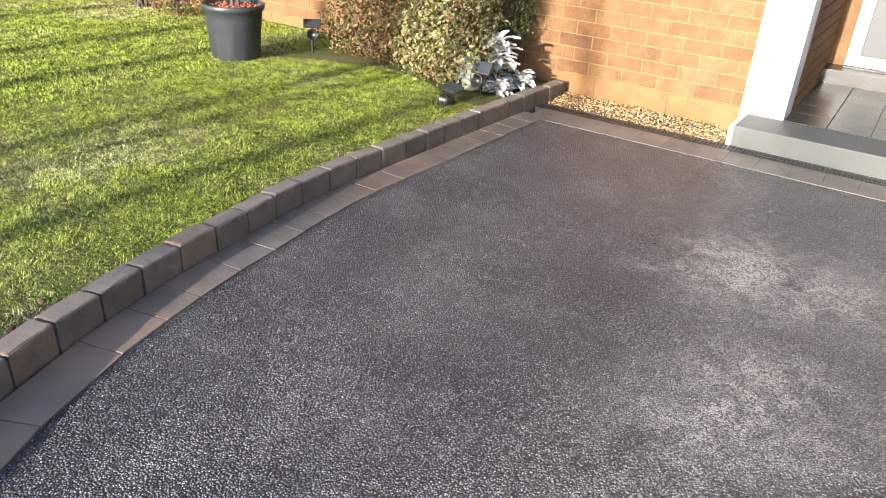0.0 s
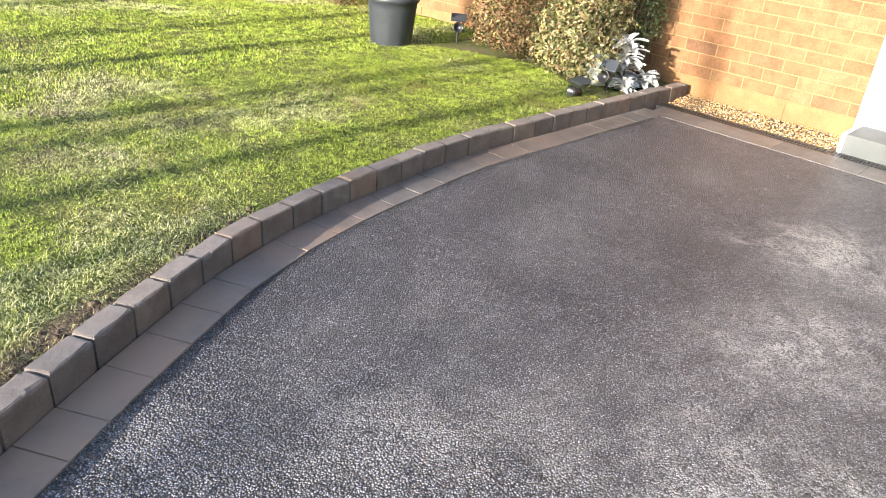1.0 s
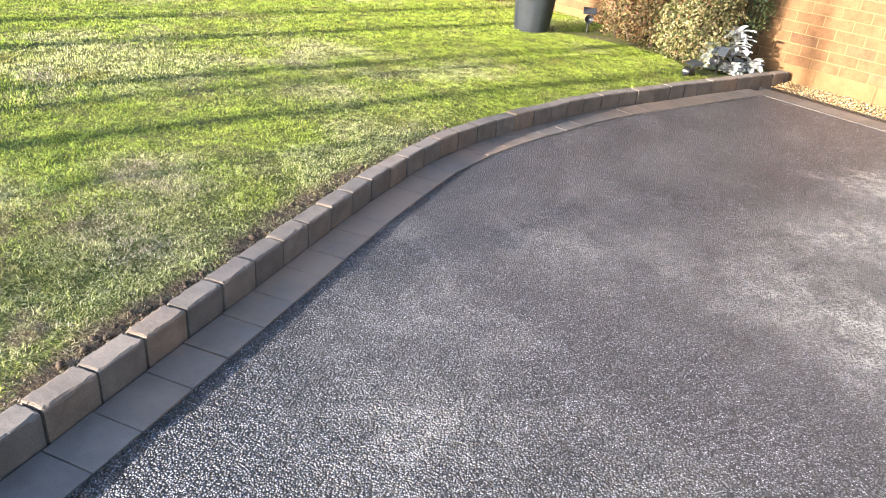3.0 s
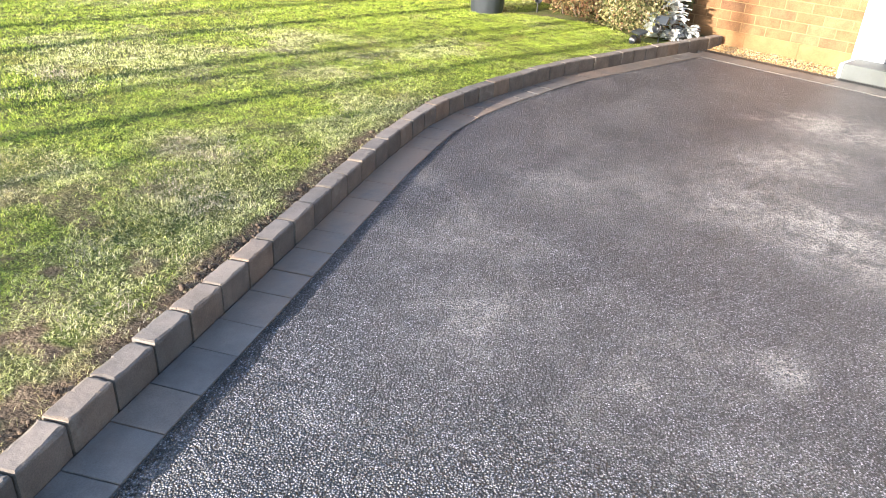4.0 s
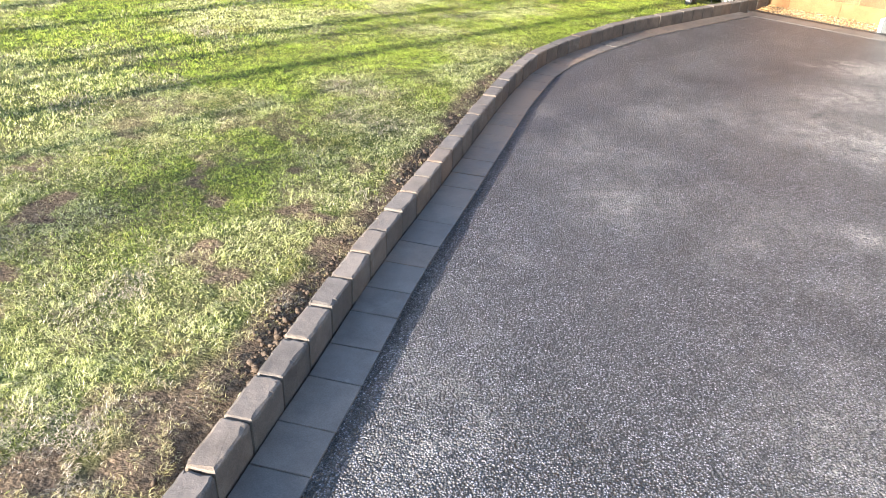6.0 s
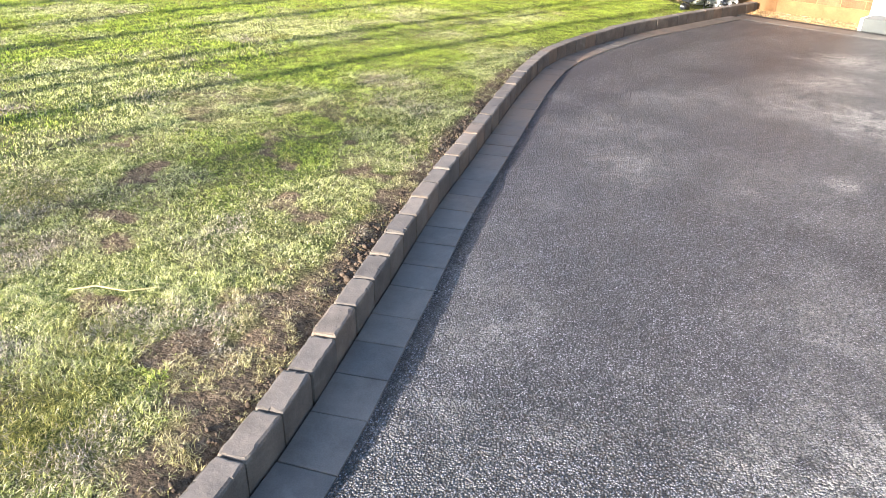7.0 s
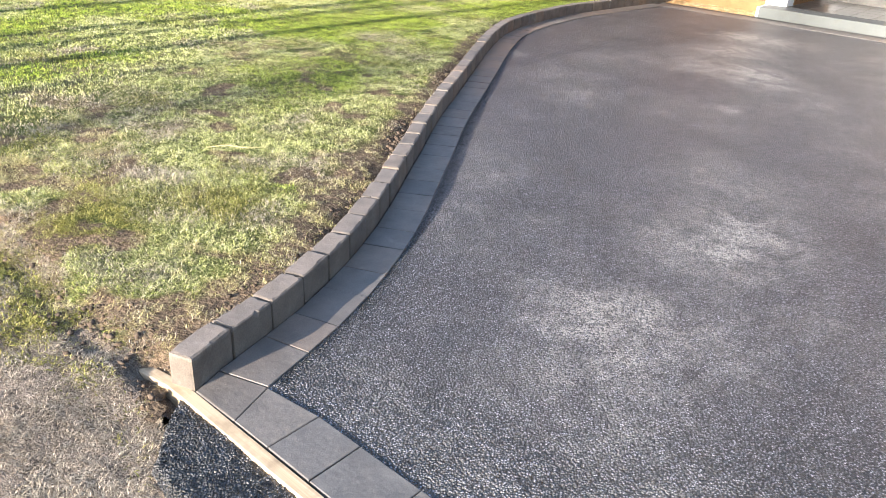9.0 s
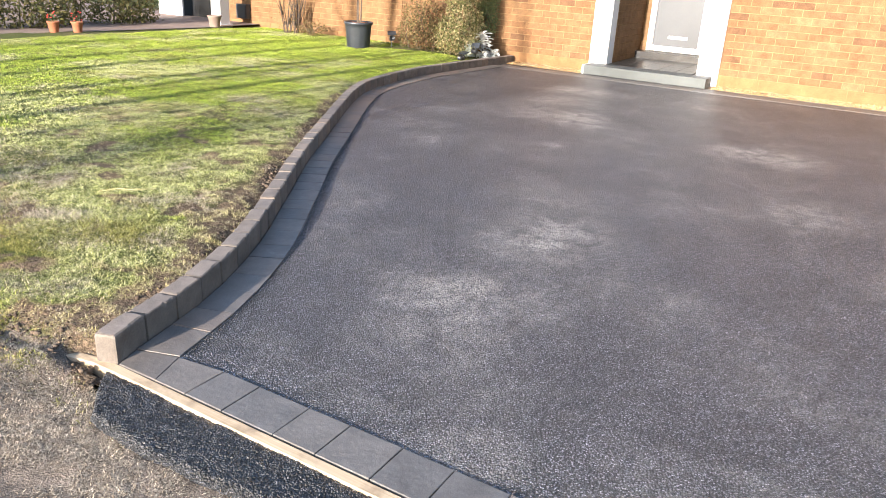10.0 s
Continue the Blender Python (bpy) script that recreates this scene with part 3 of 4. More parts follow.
road = heightfield("road", -14.0, 16.0, -22.0, 1.0, 0.25, shaped(lambda x, y: -0.075 + 0.012 * (fnoise(x, y, 1.0, 77, 3) - 0.5)),
                   shaped(lambda x, y: x * NX + y * NY < N_STREET - 0.25), ROAD)
tagged(road, "old worn pale grey tarmac road", "road", kind="structure")


def verge_height(x, y):
    u, n = un(x, y)
    m = (1.02 - u) * 1.1 + 0.45 * (fnoise(x, y, 1.7, 51, 4) - 0.5) - np.clip(-5.158 - n, 0, 3) * 0.12
    gap = np.exp(-((n + 4.988 + 0.12 * (fnoise(x, y, 4.0, 55, 3) - 0.5)) / 0.045) ** 2) * np.clip((0.8 - u) / 0.2, 0, 1)
    heap = 0.034 * np.clip((1.06 - u) / 0.15, 0, 1) * np.clip((u - 0.55) / 0.2, 0, 1) * np.exp(-((n + 4.988) / 0.08) ** 2)
    return -0.034 - 0.016 * gap + 0.4 * heap - board_dip(u, n) + np.clip(m, -0.05, 0.4) * 0.13 + 0.016 * (fnoise(x, y, 12.0, 53, 4) - 0.5) + 0.022 * (fnoise(x, y, 3.0, 57, 2) - 0.5)


verge = heightfield("verge_earth", -7.0, 1.6, -8.6, -1.2, 0.03, shaped(verge_height),
                    shaped(lambda x, y: (x * NX + y * NY < -4.508) & (x * NX + y * NY > -7.4) & (x * UX + y * UY < 3.2) & ((side(x, y) < -0.02) | (x * NX + y * NY < -5.008))), SOIL)
tagged(verge, "trodden tan earth verge beside the road", "verge", kind="structure")


def strip_height(x, y):
    u, n = un(x, y)
    wob = 0.07 * (fnoise(x, y, 3.0, 61, 3) - 0.5)
    m = np.minimum(np.minimum((n + 5.188 + wob) / 0.05, (u - 1.00 - 0.9 * (-5.008 - n) + 1.2 * wob) / 0.06), 1.0)
    return -0.11 + 0.102 * np.clip(m, 0, 1) + 0.012 * (fnoise(x, y, 70.0, 63, 2) - 0.5) + 0.014 * (fnoise(x, y, 8.0, 67, 2) - 0.5)


strip = heightfield("fresh_macadam_strip", -2.0, 2.2, -7.4, -4.2, 0.012, shaped(strip_height),
                    shaped(lambda x, y: (x * NX + y * NY < -4.918) & (x * NX + y * NY > -5.338) & (x * UX + y * UY > 0.8) & (x * UX + y * UY < 4.6)), FRESH, smooth=False)
tagged(strip, "loose black fresh macadam strip along the timber board", "macadam", kind="structure")

# ---------------------------------------------------------------- kerb and block edging
rng = np.random.default_rng(4)
kerb = tagged(new("kerb"), "raised kerb of charcoal concrete blocks edging the lawn", "kerb", kind="structure")
edging = tagged(new("block_edging"), "flush charcoal paving block edging along the kerb", "edging", kind="structure")
JOINTS = np.interp(np.arange(0, 60), [0, 26, 33, 37, 40, 44, 60], [0.03, 5.38, 6.81, 7.66, 8.29, 9.19, 12.5])
JOINTS = np.append(JOINTS[JOINTS < LENGTH - 0.08], LENGTH)
count = len(JOINTS) - 1
for i in range(count):
    s0, s1 = JOINTS[i] + 0.0025, JOINTS[i + 1] - 0.0025 - rng.random() * 0.003
    out = (rng.random() - 0.5) * 0.006
    q = [along(s0, -KERB_W + out), along(s0, out), along(s1, out), along(s1, -KERB_W + out)]
    lift = KERB_H + (rng.random() - 0.5) * 0.006
    tip = (rng.random() - 0.5) * 0.004
    z = [gz(*p) + lift + tip * (1 if k in (0, 1) else -1) for k, p in enumerate(q)]
    v, f, idx = kerb_stone(q, float(gz(*q[1])) - 0.08, z, rng)
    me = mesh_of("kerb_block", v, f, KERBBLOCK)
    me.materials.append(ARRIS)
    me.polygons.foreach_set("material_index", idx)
    part("block", me, kerb)
start = 0.15
SEAMS = np.r_[0.15, 0.39, 0.57, 0.79, 0.98, 1.21, 1.40, 1.63, 1.84, 2.04, 2.23, 2.46, 2.65, 2.87, 3.05, 3.27, 3.47, 3.70, 3.89, 4.12, 4.31, 4.53,
              4.73, 4.96, 5.15, 5.40, 5.58, 5.81, np.arange(6.025, 6.65, 0.215), 6.88, 7.12, 7.32, 7.58, np.arange(7.8, 8.6, 0.218), 8.67, 8.92, np.arange(9.15, 12, 0.215)]
SEAMS = SEAMS[SEAMS < LENGTH - 0.55]
for i in range(len(SEAMS) - 1):
    s0, s1 = SEAMS[i] + 0.0018, SEAMS[i + 1] - 0.0018
    q = [along(s0, 0.004), along(s0, APRON_W), along(s1, APRON_W), along(s1, 0.004)]
    tip = (rng.random() - 0.5) * 0.003
    z = [gz(*p) + 0.006 + tip * (1 if k in (0, 1) else -1) for k, p in enumerate(q)]
    v, f = rounded_prism(q, float(gz(*q[1])) - 0.06, z, 0.0028, 0.001, rng)
    part("block", mesh_of("edging_block", v, f, BLOCK), edging)
corner_in = along(start - 0.002, APRON_W)
q = [along(0.03, 0.004), np.array(P(1.195, -4.873)[:2]), corner_in, along(start - 0.002, 0.004)]
v, f = rounded_prism(q, -0.06, 0.005, 0.004, 0.001, rng)
part("block", mesh_of("edging_block", v, f, BLOCK), edging)

street = tagged(new("threshold_edging"), "flush charcoal block edging at the mouth of the drive", "edging", kind="structure")
ROW = [1.2, 1.361, 1.548, 1.793, 1.981, 2.203] + [2.203 + 0.203 * k for k in range(1, 32)]
for u, u_next in zip(ROW, ROW[1:]):
    w = u_next - u - 0.004
    n1 = N_STREET + 0.004
    q = [np.array(P(a, b)[:2]) for a, b in ((u + 0.0005, -4.873), (u + w, -4.873), (u + w, n1), (u + 0.0005, n1))]
    if u < 1.3:
        q[3] = corner_in + np.array((0.002, -0.0015))
        q[0] = np.array(P(1.1965, -4.873)[:2])
    v, f = rounded_prism(q, -0.06, 0.004 + (rng.random() - 0.5) * 0.002, 0.0025, 0.001, rng)
    part("block", mesh_of("edging_block", v, f, CLEANBLOCK), street)

house_edge = tagged(new("drain_edging"), "flush charcoal block edging beside the channel drain", "edging", kind="structure")
u = -2.33
zd = float(gz(*P(0, 5.0)[:2]))
while u < 8.6:
    q = [np.array(P(a, b)[:2]) for a, b in ((u + 0.001, N_APRON), (u + 0.2015, N_APRON), (u + 0.2015, N_DRAIN), (u + 0.001, N_DRAIN))]
    v, f = rounded_prism(q, zd - 0.06, zd + 0.006 + (rng.random() - 0.5) * 0.0015, 0.002, 0.0005, rng)
    part("block", mesh_of("edging_block", v, f, BLOCK), house_edge)
    u += 0.202

# channel drain with a slotted black grate
drain = tagged(new("channel_drain"), "black plastic slotted channel drain along the house", "drain")
bm = bmesh.new()
for a, b in ((N_DRAIN + 0.003, N_DRAIN + 0.016), (N_GRAVEL - 0.016, N_GRAVEL - 0.003)):
    box_bm(bm, -2.42, 8.6, a, b, zd - 0.08, zd + 0.004)
box_bm(bm, -2.42, 8.6, N_DRAIN + 0.016, N_GRAVEL - 0.016, zd - 0.08, zd - 0.05)
bm.transform(Matrix.Rotation(TH, 4, 'Z'))
part("channel", bm_mesh("channel", bm, BLACK), drain)
pieces = []
k = 0
u = -2.42
while u < 8.6:
    w = 0.013
    for a, b in ((N_DRAIN + 0.017, N_DRAIN + 0.062), (N_DRAIN + 0.072, N_GRAVEL - 0.017)):
        v, f = rounded_prism([P(u, a)[:2], P(u + w, a)[:2], P(u + w, b)[:2], P(u, b)[:2]], zd - 0.02, zd + 0.002, 0.002)
        pieces.append((v, f))
    u += 0.026
v, f = rounded_prism([P(-2.42, N_DRAIN + 0.062)[:2], P(8.6, N_DRAIN + 0.062)[:2], P(8.6, N_DRAIN + 0.072)[:2], P(-2.42, N_DRAIN + 0.072)[:2]], zd - 0.02, zd + 0.001, 0.002)
pieces.append((v, f))
grate = part("grate", mesh_of("grate", *join(pieces), BLACK), drain)

# gravel bed between drain and wall
bed = new("gravel_bed", mesh_of("gravel_bed", [P(-2.45, N_GRAVEL, zd - 0.02), P(8.6, N_GRAVEL, zd - 0.02), P(8.6, N_WALL + 0.05, zd + 0.0), P(-2.45, N_WALL + 0.05, zd + 0.0)], [(0, 1, 2, 3)], SOIL))
tagged(bed, "narrow bed of earth under golden gravel", "gravel bed", kind="structure")


def stones(name, places, sizes, mat, seed, flat=0.65):
    """Many small rough stones in one mesh."""
    r = np.random.default_rng(seed)
    bm = bmesh.new()
    bmesh.ops.create_icosphere(bm, subdivisions=1, radius=1.0)
    sv = np.array([v.co[:] for v in bm.verts])
    sf = np.array([[v.index for v in f.verts] for f in bm.faces])
    bm.free()
    n = len(places)
    ang = r.random(n) * 2 * math.pi
    ax = r.uniform(0.65, 1.25, (n, 3)) * np.array((1, 1, flat))
    v = sv[None] * ax[:, None, :] * r.uniform(0.62, 1.3, (n, len(sv), 1)) * sizes[:, None, None]
    c, s = np.cos(ang)[:, None], np.sin(ang)[:, None]
    v = np.stack([v[..., 0] * c - v[..., 1] * s, v[..., 0] * s + v[..., 1] * c, v[..., 2]], axis=-1) + places[:, None, :]
    f = sf[None] + (np.arange(n) * len(sv))[:, None, None]
    return new(name, mesh_arrays(name, v.reshape(-1, 3), f.reshape(-1, 3), mat))


r = np.random.default_rng(8)
n = 9500
uu = r.uniform(-2.40, 4.6, n)
nn = N_GRAVEL + 0.012 + (N_WALL - N_GRAVEL - 0.02) * r.random(n)
pl = np.array([P(a, b, zd - 0.022 + 0.028 * ((b - N_GRAVEL) / 0.42) + r.uniform(0, 0.012)) for a, b in zip(uu, nn)])
pl = pl[~((uu > -1.02) & (uu < 1.04))]
tagged(stones("gravel", pl, r.uniform(0.005, 0.0125, len(pl)), PEBBLE, 5), "golden buff gravel lying along the brick wall", "gravel", kind="stuff")

# loose stones of the fresh strip and crumbs along the edge of the drive
n = 9000
uu = r.uniform(1.02, 3.2, n)
nn = r.uniform(-5.258, -4.928, n)
pl = np.array([P(a, b) for a, b in zip(uu, nn)])
pl[:, 2] = strip_height(pl[:, 0], pl[:, 1]) + 0.001
pl = pl[pl[:, 2] > -0.035]
tagged(stones("macadam_stones", pl, r.uniform(0.0018, 0.0036, len(pl)), FRESH, 6, 0.8), "loose black coated stones of fresh macadam", "stones", kind="stuff")
pl = []
for i in range(6500):
    s = r.uniform(0.2, LENGTH - 0.9)
    p = along(s, APRON_W + 0.004 + abs(r.normal(0, 0.02)))
    pl.append((p[0], p[1], float(gz(*p)) - 0.001))
pl = np.array(pl)
tagged(stones("edge_stones", pl, r.uniform(0.0025, 0.005, len(pl)), FRESH, 7, 0.7), "dark stones rolled to the edge of the driveway", "stones", kind="stuff")

# timber shuttering board
pieces = []
path = [P(0.72, -4.925), P(0.9, -4.903), P(1.02, -4.901), P(1.3, -4.902), P(2.0, -4.904), P(4.0, -4.904), P(8.6, -4.904)]
tv, tf = [], []
for i, p in enumerate(path):
    w = 0.023
    for dn, dz in ((-w, -0.09), (w, -0.09), (w, -0.002), (w - 0.003, 0.001), (-w + 0.003, 0.001), (-w, -0.002)):
        tv.append((p.x + NX * dn, p.y + NY * dn, dz - (0.012 if i == 0 else 0)))
for i in range(len(path) - 1):
    for k in range(6):
        tf.append((i * 6 + k, i * 6 + (k + 1) % 6, i * 6 + 6 + (k + 1) % 6, i * 6 + 6 + k))
tf += [tuple(range(5, -1, -1)), tuple(range((len(path) - 1) * 6, len(path) * 6))]
tagged(new("timber_board", mesh_of("timber_board", tv, tf, TIMBER)), "pale new sawn timber shuttering board along the blocks", "board")

# ---------------------------------------------------------------- house
house = tagged(new("house"), "single front of a house in buff orange brick with white porch", "house")
PORCH_L, PORCH_R = -0.715, 0.745          # the opening between the porch pillars
PIL_L, PIL_R = -1.02, 1.07
U0, U1, WALL_TOP = -9.36, 9.0, 3.0
STEP_Z, DOOR_N, DOOR_Z = 0.095, 7.35, 0.235


def slab(name, u0, u1, n0, n1, z0, z1, mat, parent, label="", bev=0.0):
    bm = bmesh.new()
    box_bm(bm, u0, u1, n0, n1, z0, z1, bev)
    bm.transform(Matrix.Rotation(TH, 4, 'Z'))
    return part(name, bm_mesh(name, bm, mat), parent, label)


walls = [slab("wall", U0, PIL_L + 0.02, N_WALL + 0.012, N_WALL + 0.30, -0.25, WALL_TOP, MORTAR, house, "pale mortar wall behind the bricks"),
         slab("wall", PIL_R - 0.02, U1, N_WALL + 0.012, N_WALL + 0.30, -0.25, WALL_TOP, MORTAR, house)]
slab("wall", PIL_L + 0.02, PIL_R - 0.02, N_WALL + 0.012, N_WALL + 0.30, 2.25, WALL_TOP, BRICK, house)
slab("side_wall", PORCH_L - 0.25, PORCH_L - 0.008, N_WALL + 0.3, DOOR_N + 0.3, -0.2, 2.6, MORTAR, house)
slab("side_wall", PORCH_R + 0.008, PORCH_R + 0.25, N_WALL + 0.3, DOOR_N + 0.3, -0.2, 2.6, MORTAR, house)
slab("back_wall", PORCH_L, PORCH_R, DOOR_N + 0.06, DOOR_N + 0.3, -0.2, 2.6, BRICK, house)
slab("porch_ceiling", PORCH_L, PORCH_R, N_WALL + 0.3, DOOR_N + 0.06, 2.32, 2.42, WHITE, house)
slab("roof", U0 - 0.2, U1 + 0.2, N_WALL - 0.25, N_WALL + 5.0, WALL_TOP, WALL_TOP + 0.15, BLACK, house)

# porch: pillars, step, tiled floor, door
slab("pillar", PIL_L, PORCH_L, N_WALL - 0.03, N_WALL + 0.26, -0.2, 2.3, WHITE, house, "white painted porch pillar", 0.006)
slab("pillar", PORCH_R, PIL_R, N_WALL - 0.03, N_WALL + 0.26, -0.2, 2.3, WHITE, house, "white painted porch pillar", 0.006)
slab("doorstep", -0.955, 0.985, N_GRAVEL + 0.012, N_WALL - 0.032, -0.2, STEP_Z, STEPSTONE, house, "grey painted concrete doorstep with drip marks", 0.006)
slab("step_cheek", -0.992, -0.958, N_GRAVEL + 0.02, N_WALL - 0.032, -0.2, STEP_Z - 0.004, WHITE, house, "white painted side of the step", 0.004)
slab("porch_floor", PORCH_L - 0.006, PORCH_R + 0.006, N_WALL - 0.03, DOOR_N + 0.05, -0.2, STEP_Z - 0.012, BLACK, house)
slab("inner_step", PORCH_L, PORCH_R, DOOR_N - 0.22, DOOR_N + 0.05, STEP_Z - 0.01, DOOR_Z - 0.02, TILE, house, "dark tiled inner step", 0.004)
tile = None
for a in range(5):
    for b in range(5):
        ua, na = PORCH_L + 0.004 + a * 0.28, N_WALL - 0.026 + b * 0.30
        v, f = rounded_prism([(0, 0), (0.274, 0), (0.274, 0.294), (0, 0.294)], 0, 0.014, 0.002)
        if tile is None:
            tile = mesh_of("floor_tile", v, f, TILE)
        part("floor_tile", tile, house, m=Matrix.Translation(P(ua, na, STEP_Z - 0.012)) @ Matrix.Rotation(TH, 4, 'Z'))

DL, DR = PORCH_L + 0.14, PORCH_L + 1.14
door = slab("door", DL + 0.10, DR - 0.10, DOOR_N + 0.0, DOOR_N + 0.045, DOOR_Z + 0.09, 2.2, GREYDOOR, house, "closed grey door in a white frame", 0.004)
for nm, a, b, z0, z1 in (("frame", DL, DL + 0.10, DOOR_Z, 2.28), ("frame", DR - 0.10, DR, DOOR_Z, 2.28), ("frame", DL + 0.1, DR - 0.1, DOOR_Z, DOOR_Z + 0.09), ("frame", DL + 0.1, DR - 0.1, 2.2, 2.28)):
    slab(nm, a, b, DOOR_N - 0.035, DOOR_N + 0.058, z0, z1, WHITE, door, "white door frame", 0.005)
slab("kick_plate", DL + 0.36, DR - 0.30, DOOR_N - 0.008, DOOR_N - 0.001, DOOR_Z + 0.22, DOOR_Z + 0.27, WHITE, door, "pale plate low on the door")
slab("sill", DL, DR, DOOR_N - 0.06, DOOR_N + 0.0, DOOR_Z - 0.018, DOOR_Z - 0.002, BLACK, door)

# ---------------------------------------------------------------- planted bed along the wall
def leaf_cloud(name, centres, radii, count, size, mat, seed, lobes=0.18, upright=0.0, thin=0.5):
    """Small folded leaves filling lumpy mounds, denser to the outside: one mesh."""
    r = np.random.default_rng(seed)
    centres, radii = np.array(centres, float), np.array(radii, float)
    w = radii.prod(axis=1) ** (2 / 3)
    which = r.choice(len(centres), count, p=w / w.sum())
    d = r.normal(size=(count, 3))
    d /= np.linalg.norm(d, axis=1)[:, None]
    wob = 1 + lobes * np.sin(d[:, 0] * 7 + seed) * np.sin(d[:, 1] * 6 + 1.3 * seed) + lobes * 0.7 * np.sin(d[:, 2] * 11 + d[:, 0] * 9)
    rad = (0.45 + 0.58 * r.random(count) ** 0.45) * wob
    pos = centres[which] + d * radii[which] * rad[:, None]
    ok = pos[:, 2] > 0.02
    pos, d = pos[ok], d[ok]
    n = len(pos)
    nrm = d + r.normal(size=(n, 3)) * 0.7 + np.array((0, 0, 0.25))
    nrm /= np.linalg.norm(nrm, axis=1)[:, None]
    t = np.cross(nrm, r.normal(size=(n, 3)))
    t[:, 2] += upright
    t /= np.linalg.norm(t, axis=1)[:, None]
    b = np.cross(nrm, t)
    s = (size * r.uniform(0.6, 1.3, n))[:, None]
    q = np.stack([pos, pos + t * s * 0.5 + b * s * thin * 0.5 + nrm * s * 0.08, pos + t * s, pos + t * s * 0.5 - b * s * thin * 0.5 + nrm * s * 0.08], axis=1)
    f = np.arange(n * 4).reshape(n, 4)
    f = np.concatenate([f[:, [0, 1, 2]], f[:, [0, 2, 3]]])
    return mesh_arrays(name, q.reshape(-1, 3), f, mat)


def shrub(name, label, place, centres, radii, count, size, mat, seed, stems=7, **kw):
    ob = tagged(new(name), label, "shrub")
    ob.location = place
    r = random.Random(seed)
    for k in range(stems):
        c, q = centres[k % len(centres)], radii[k % len(radii)]
        a = r.random() * 6.28
        tip = Vector(c) + Vector((math.cos(a) * q[0] * 0.7, math.sin(a) * q[1] * 0.7, q[2] * r.uniform(0.2, 0.8)))
        base = Vector((c[0] + r.uniform(-0.06, 0.06), c[1] + r.uniform(-0.06, 0.06), -0.04))
        mid = base.lerp(tip, 0.5) + Vector((r.uniform(-0.04, 0.04), r.uniform(-0.04, 0.04), 0.05))
        part("stem", mesh_of("stem", *tube([base, mid, tip], [0.013, 0.009, 0.003], 5), BARK), ob, "brown woody stem")
    part("foliage", leaf_cloud("foliage", centres, radii, count, size, mat, seed, **kw), ob)
    return ob


def lawn_z(u, n):
    p = P(u, n)
    return float(lawn_height(np.array([p.x]), np.array([p.y]))[0])


def on_lawn(u, n, dz=0.0):
    return P(u, n, lawn_z(u, n) + dz)


def rel(*items):
    """Offsets given along and across the house front, as the world's."""
    return [tuple(P(a, b, c)) for a, b, c in items]


shrub("variegated_shrub", "dense cream and green variegated shrub by the brick wall", on_lawn(-3.15, 4.98),
      rel((0, 0, 0.30), (0.20, -0.14, 0.24), (-0.18, -0.02, 0.30), (0.02, 0.04, 0.68), (-0.08, 0.06, 0.98), (0.16, 0.10, 0.52)),
      [(0.36, 0.36, 0.33), (0.26, 0.26, 0.27), (0.30, 0.28, 0.34), (0.32, 0.30, 0.34), (0.28, 0.26, 0.30), (0.22, 0.22, 0.26)], 10500, 0.042, VARIEGATED, 3)
shrub("russet_shrub", "russet and dull green half-bare shrub in the bed", on_lawn(-4.02, 5.16),
      rel((0, 0, 0.26), (0.26, -0.05, 0.28), (-0.30, 0.02, 0.24), (0.05, 0.1, 0.58), (-0.22, 0.1, 0.55)),
      [(0.32, 0.30, 0.30), (0.26, 0.26, 0.28), (0.26, 0.26, 0.27), (0.32, 0.28, 0.34), (0.27, 0.25, 0.30)], 6500, 0.038, RUSSET, 9)
shrub("dark_shrub", "dark green shrub standing against the brick wall", on_lawn(-2.82, 5.40),
      rel((0, 0, 0.62), (-0.05, 0.0, 0.98)), [(0.17, 0.16, 0.36), (0.2, 0.17, 0.36)], 4200, 0.032, DARKLEAF, 21)


def silver_plant(place, seed, n_leaf, reach, height):
    ob = tagged(new("silver_plant"), "silvery white felt-leaved plant with long tattered leaves", "plant")
    ob.location = place
    r = random.Random(seed)
    v, f = [], []
    for k in range(n_leaf):
        a = r.random() * 6.283
        lift = r.uniform(0.25, 1.2)
        ln = reach * r.uniform(0.6, 1.15)
        w = r.uniform(0.022, 0.045)
        h0 = height * r.random() * 0.75
        o = len(v)
        d = Vector((math.cos(a), math.sin(a), 0))
        sd = Vector((-d.y, d.x, 0))
        for j in range(5):
            t = j / 4
            c = d * (ln * t * math.cos(lift * (1 - 0.5 * t))) + Vector((0, 0, h0 + ln * t * math.sin(lift) - 0.5 * ln * t * t))
            ww = w * (0.35 + 1.6 * t) * (1 - t * t * 0.9)
            v += [c + sd * ww + Vector((0, 0, 0.012)), c, c - sd * ww + Vector((0, 0, 0.012))]
            if j:
                b = o + (j - 1) * 3
                f += [(b, b + 1, b + 4, b + 3), (b + 1, b + 2, b + 5, b + 4)]
    part("leaves", mesh_of("leaves", v, f, SILVER), ob)
    part("stem", mesh_of("stem", *tube([(0, 0, -0.03), (0.01, 0, height * 0.4), (0, 0.01, height * 0.8)], [0.014, 0.011, 0.006], 6), BARK), ob)
    return ob


silver_plant(on_lawn(-2.74, 5.06), 5, 95, 0.19, 0.50)
silver_plant(on_lawn(-2.62, 5.22), 8, 60, 0.15, 0.14)
silver_plant(on_lawn(-2.66, 4.96), 13, 40, 0.13, 0.12)


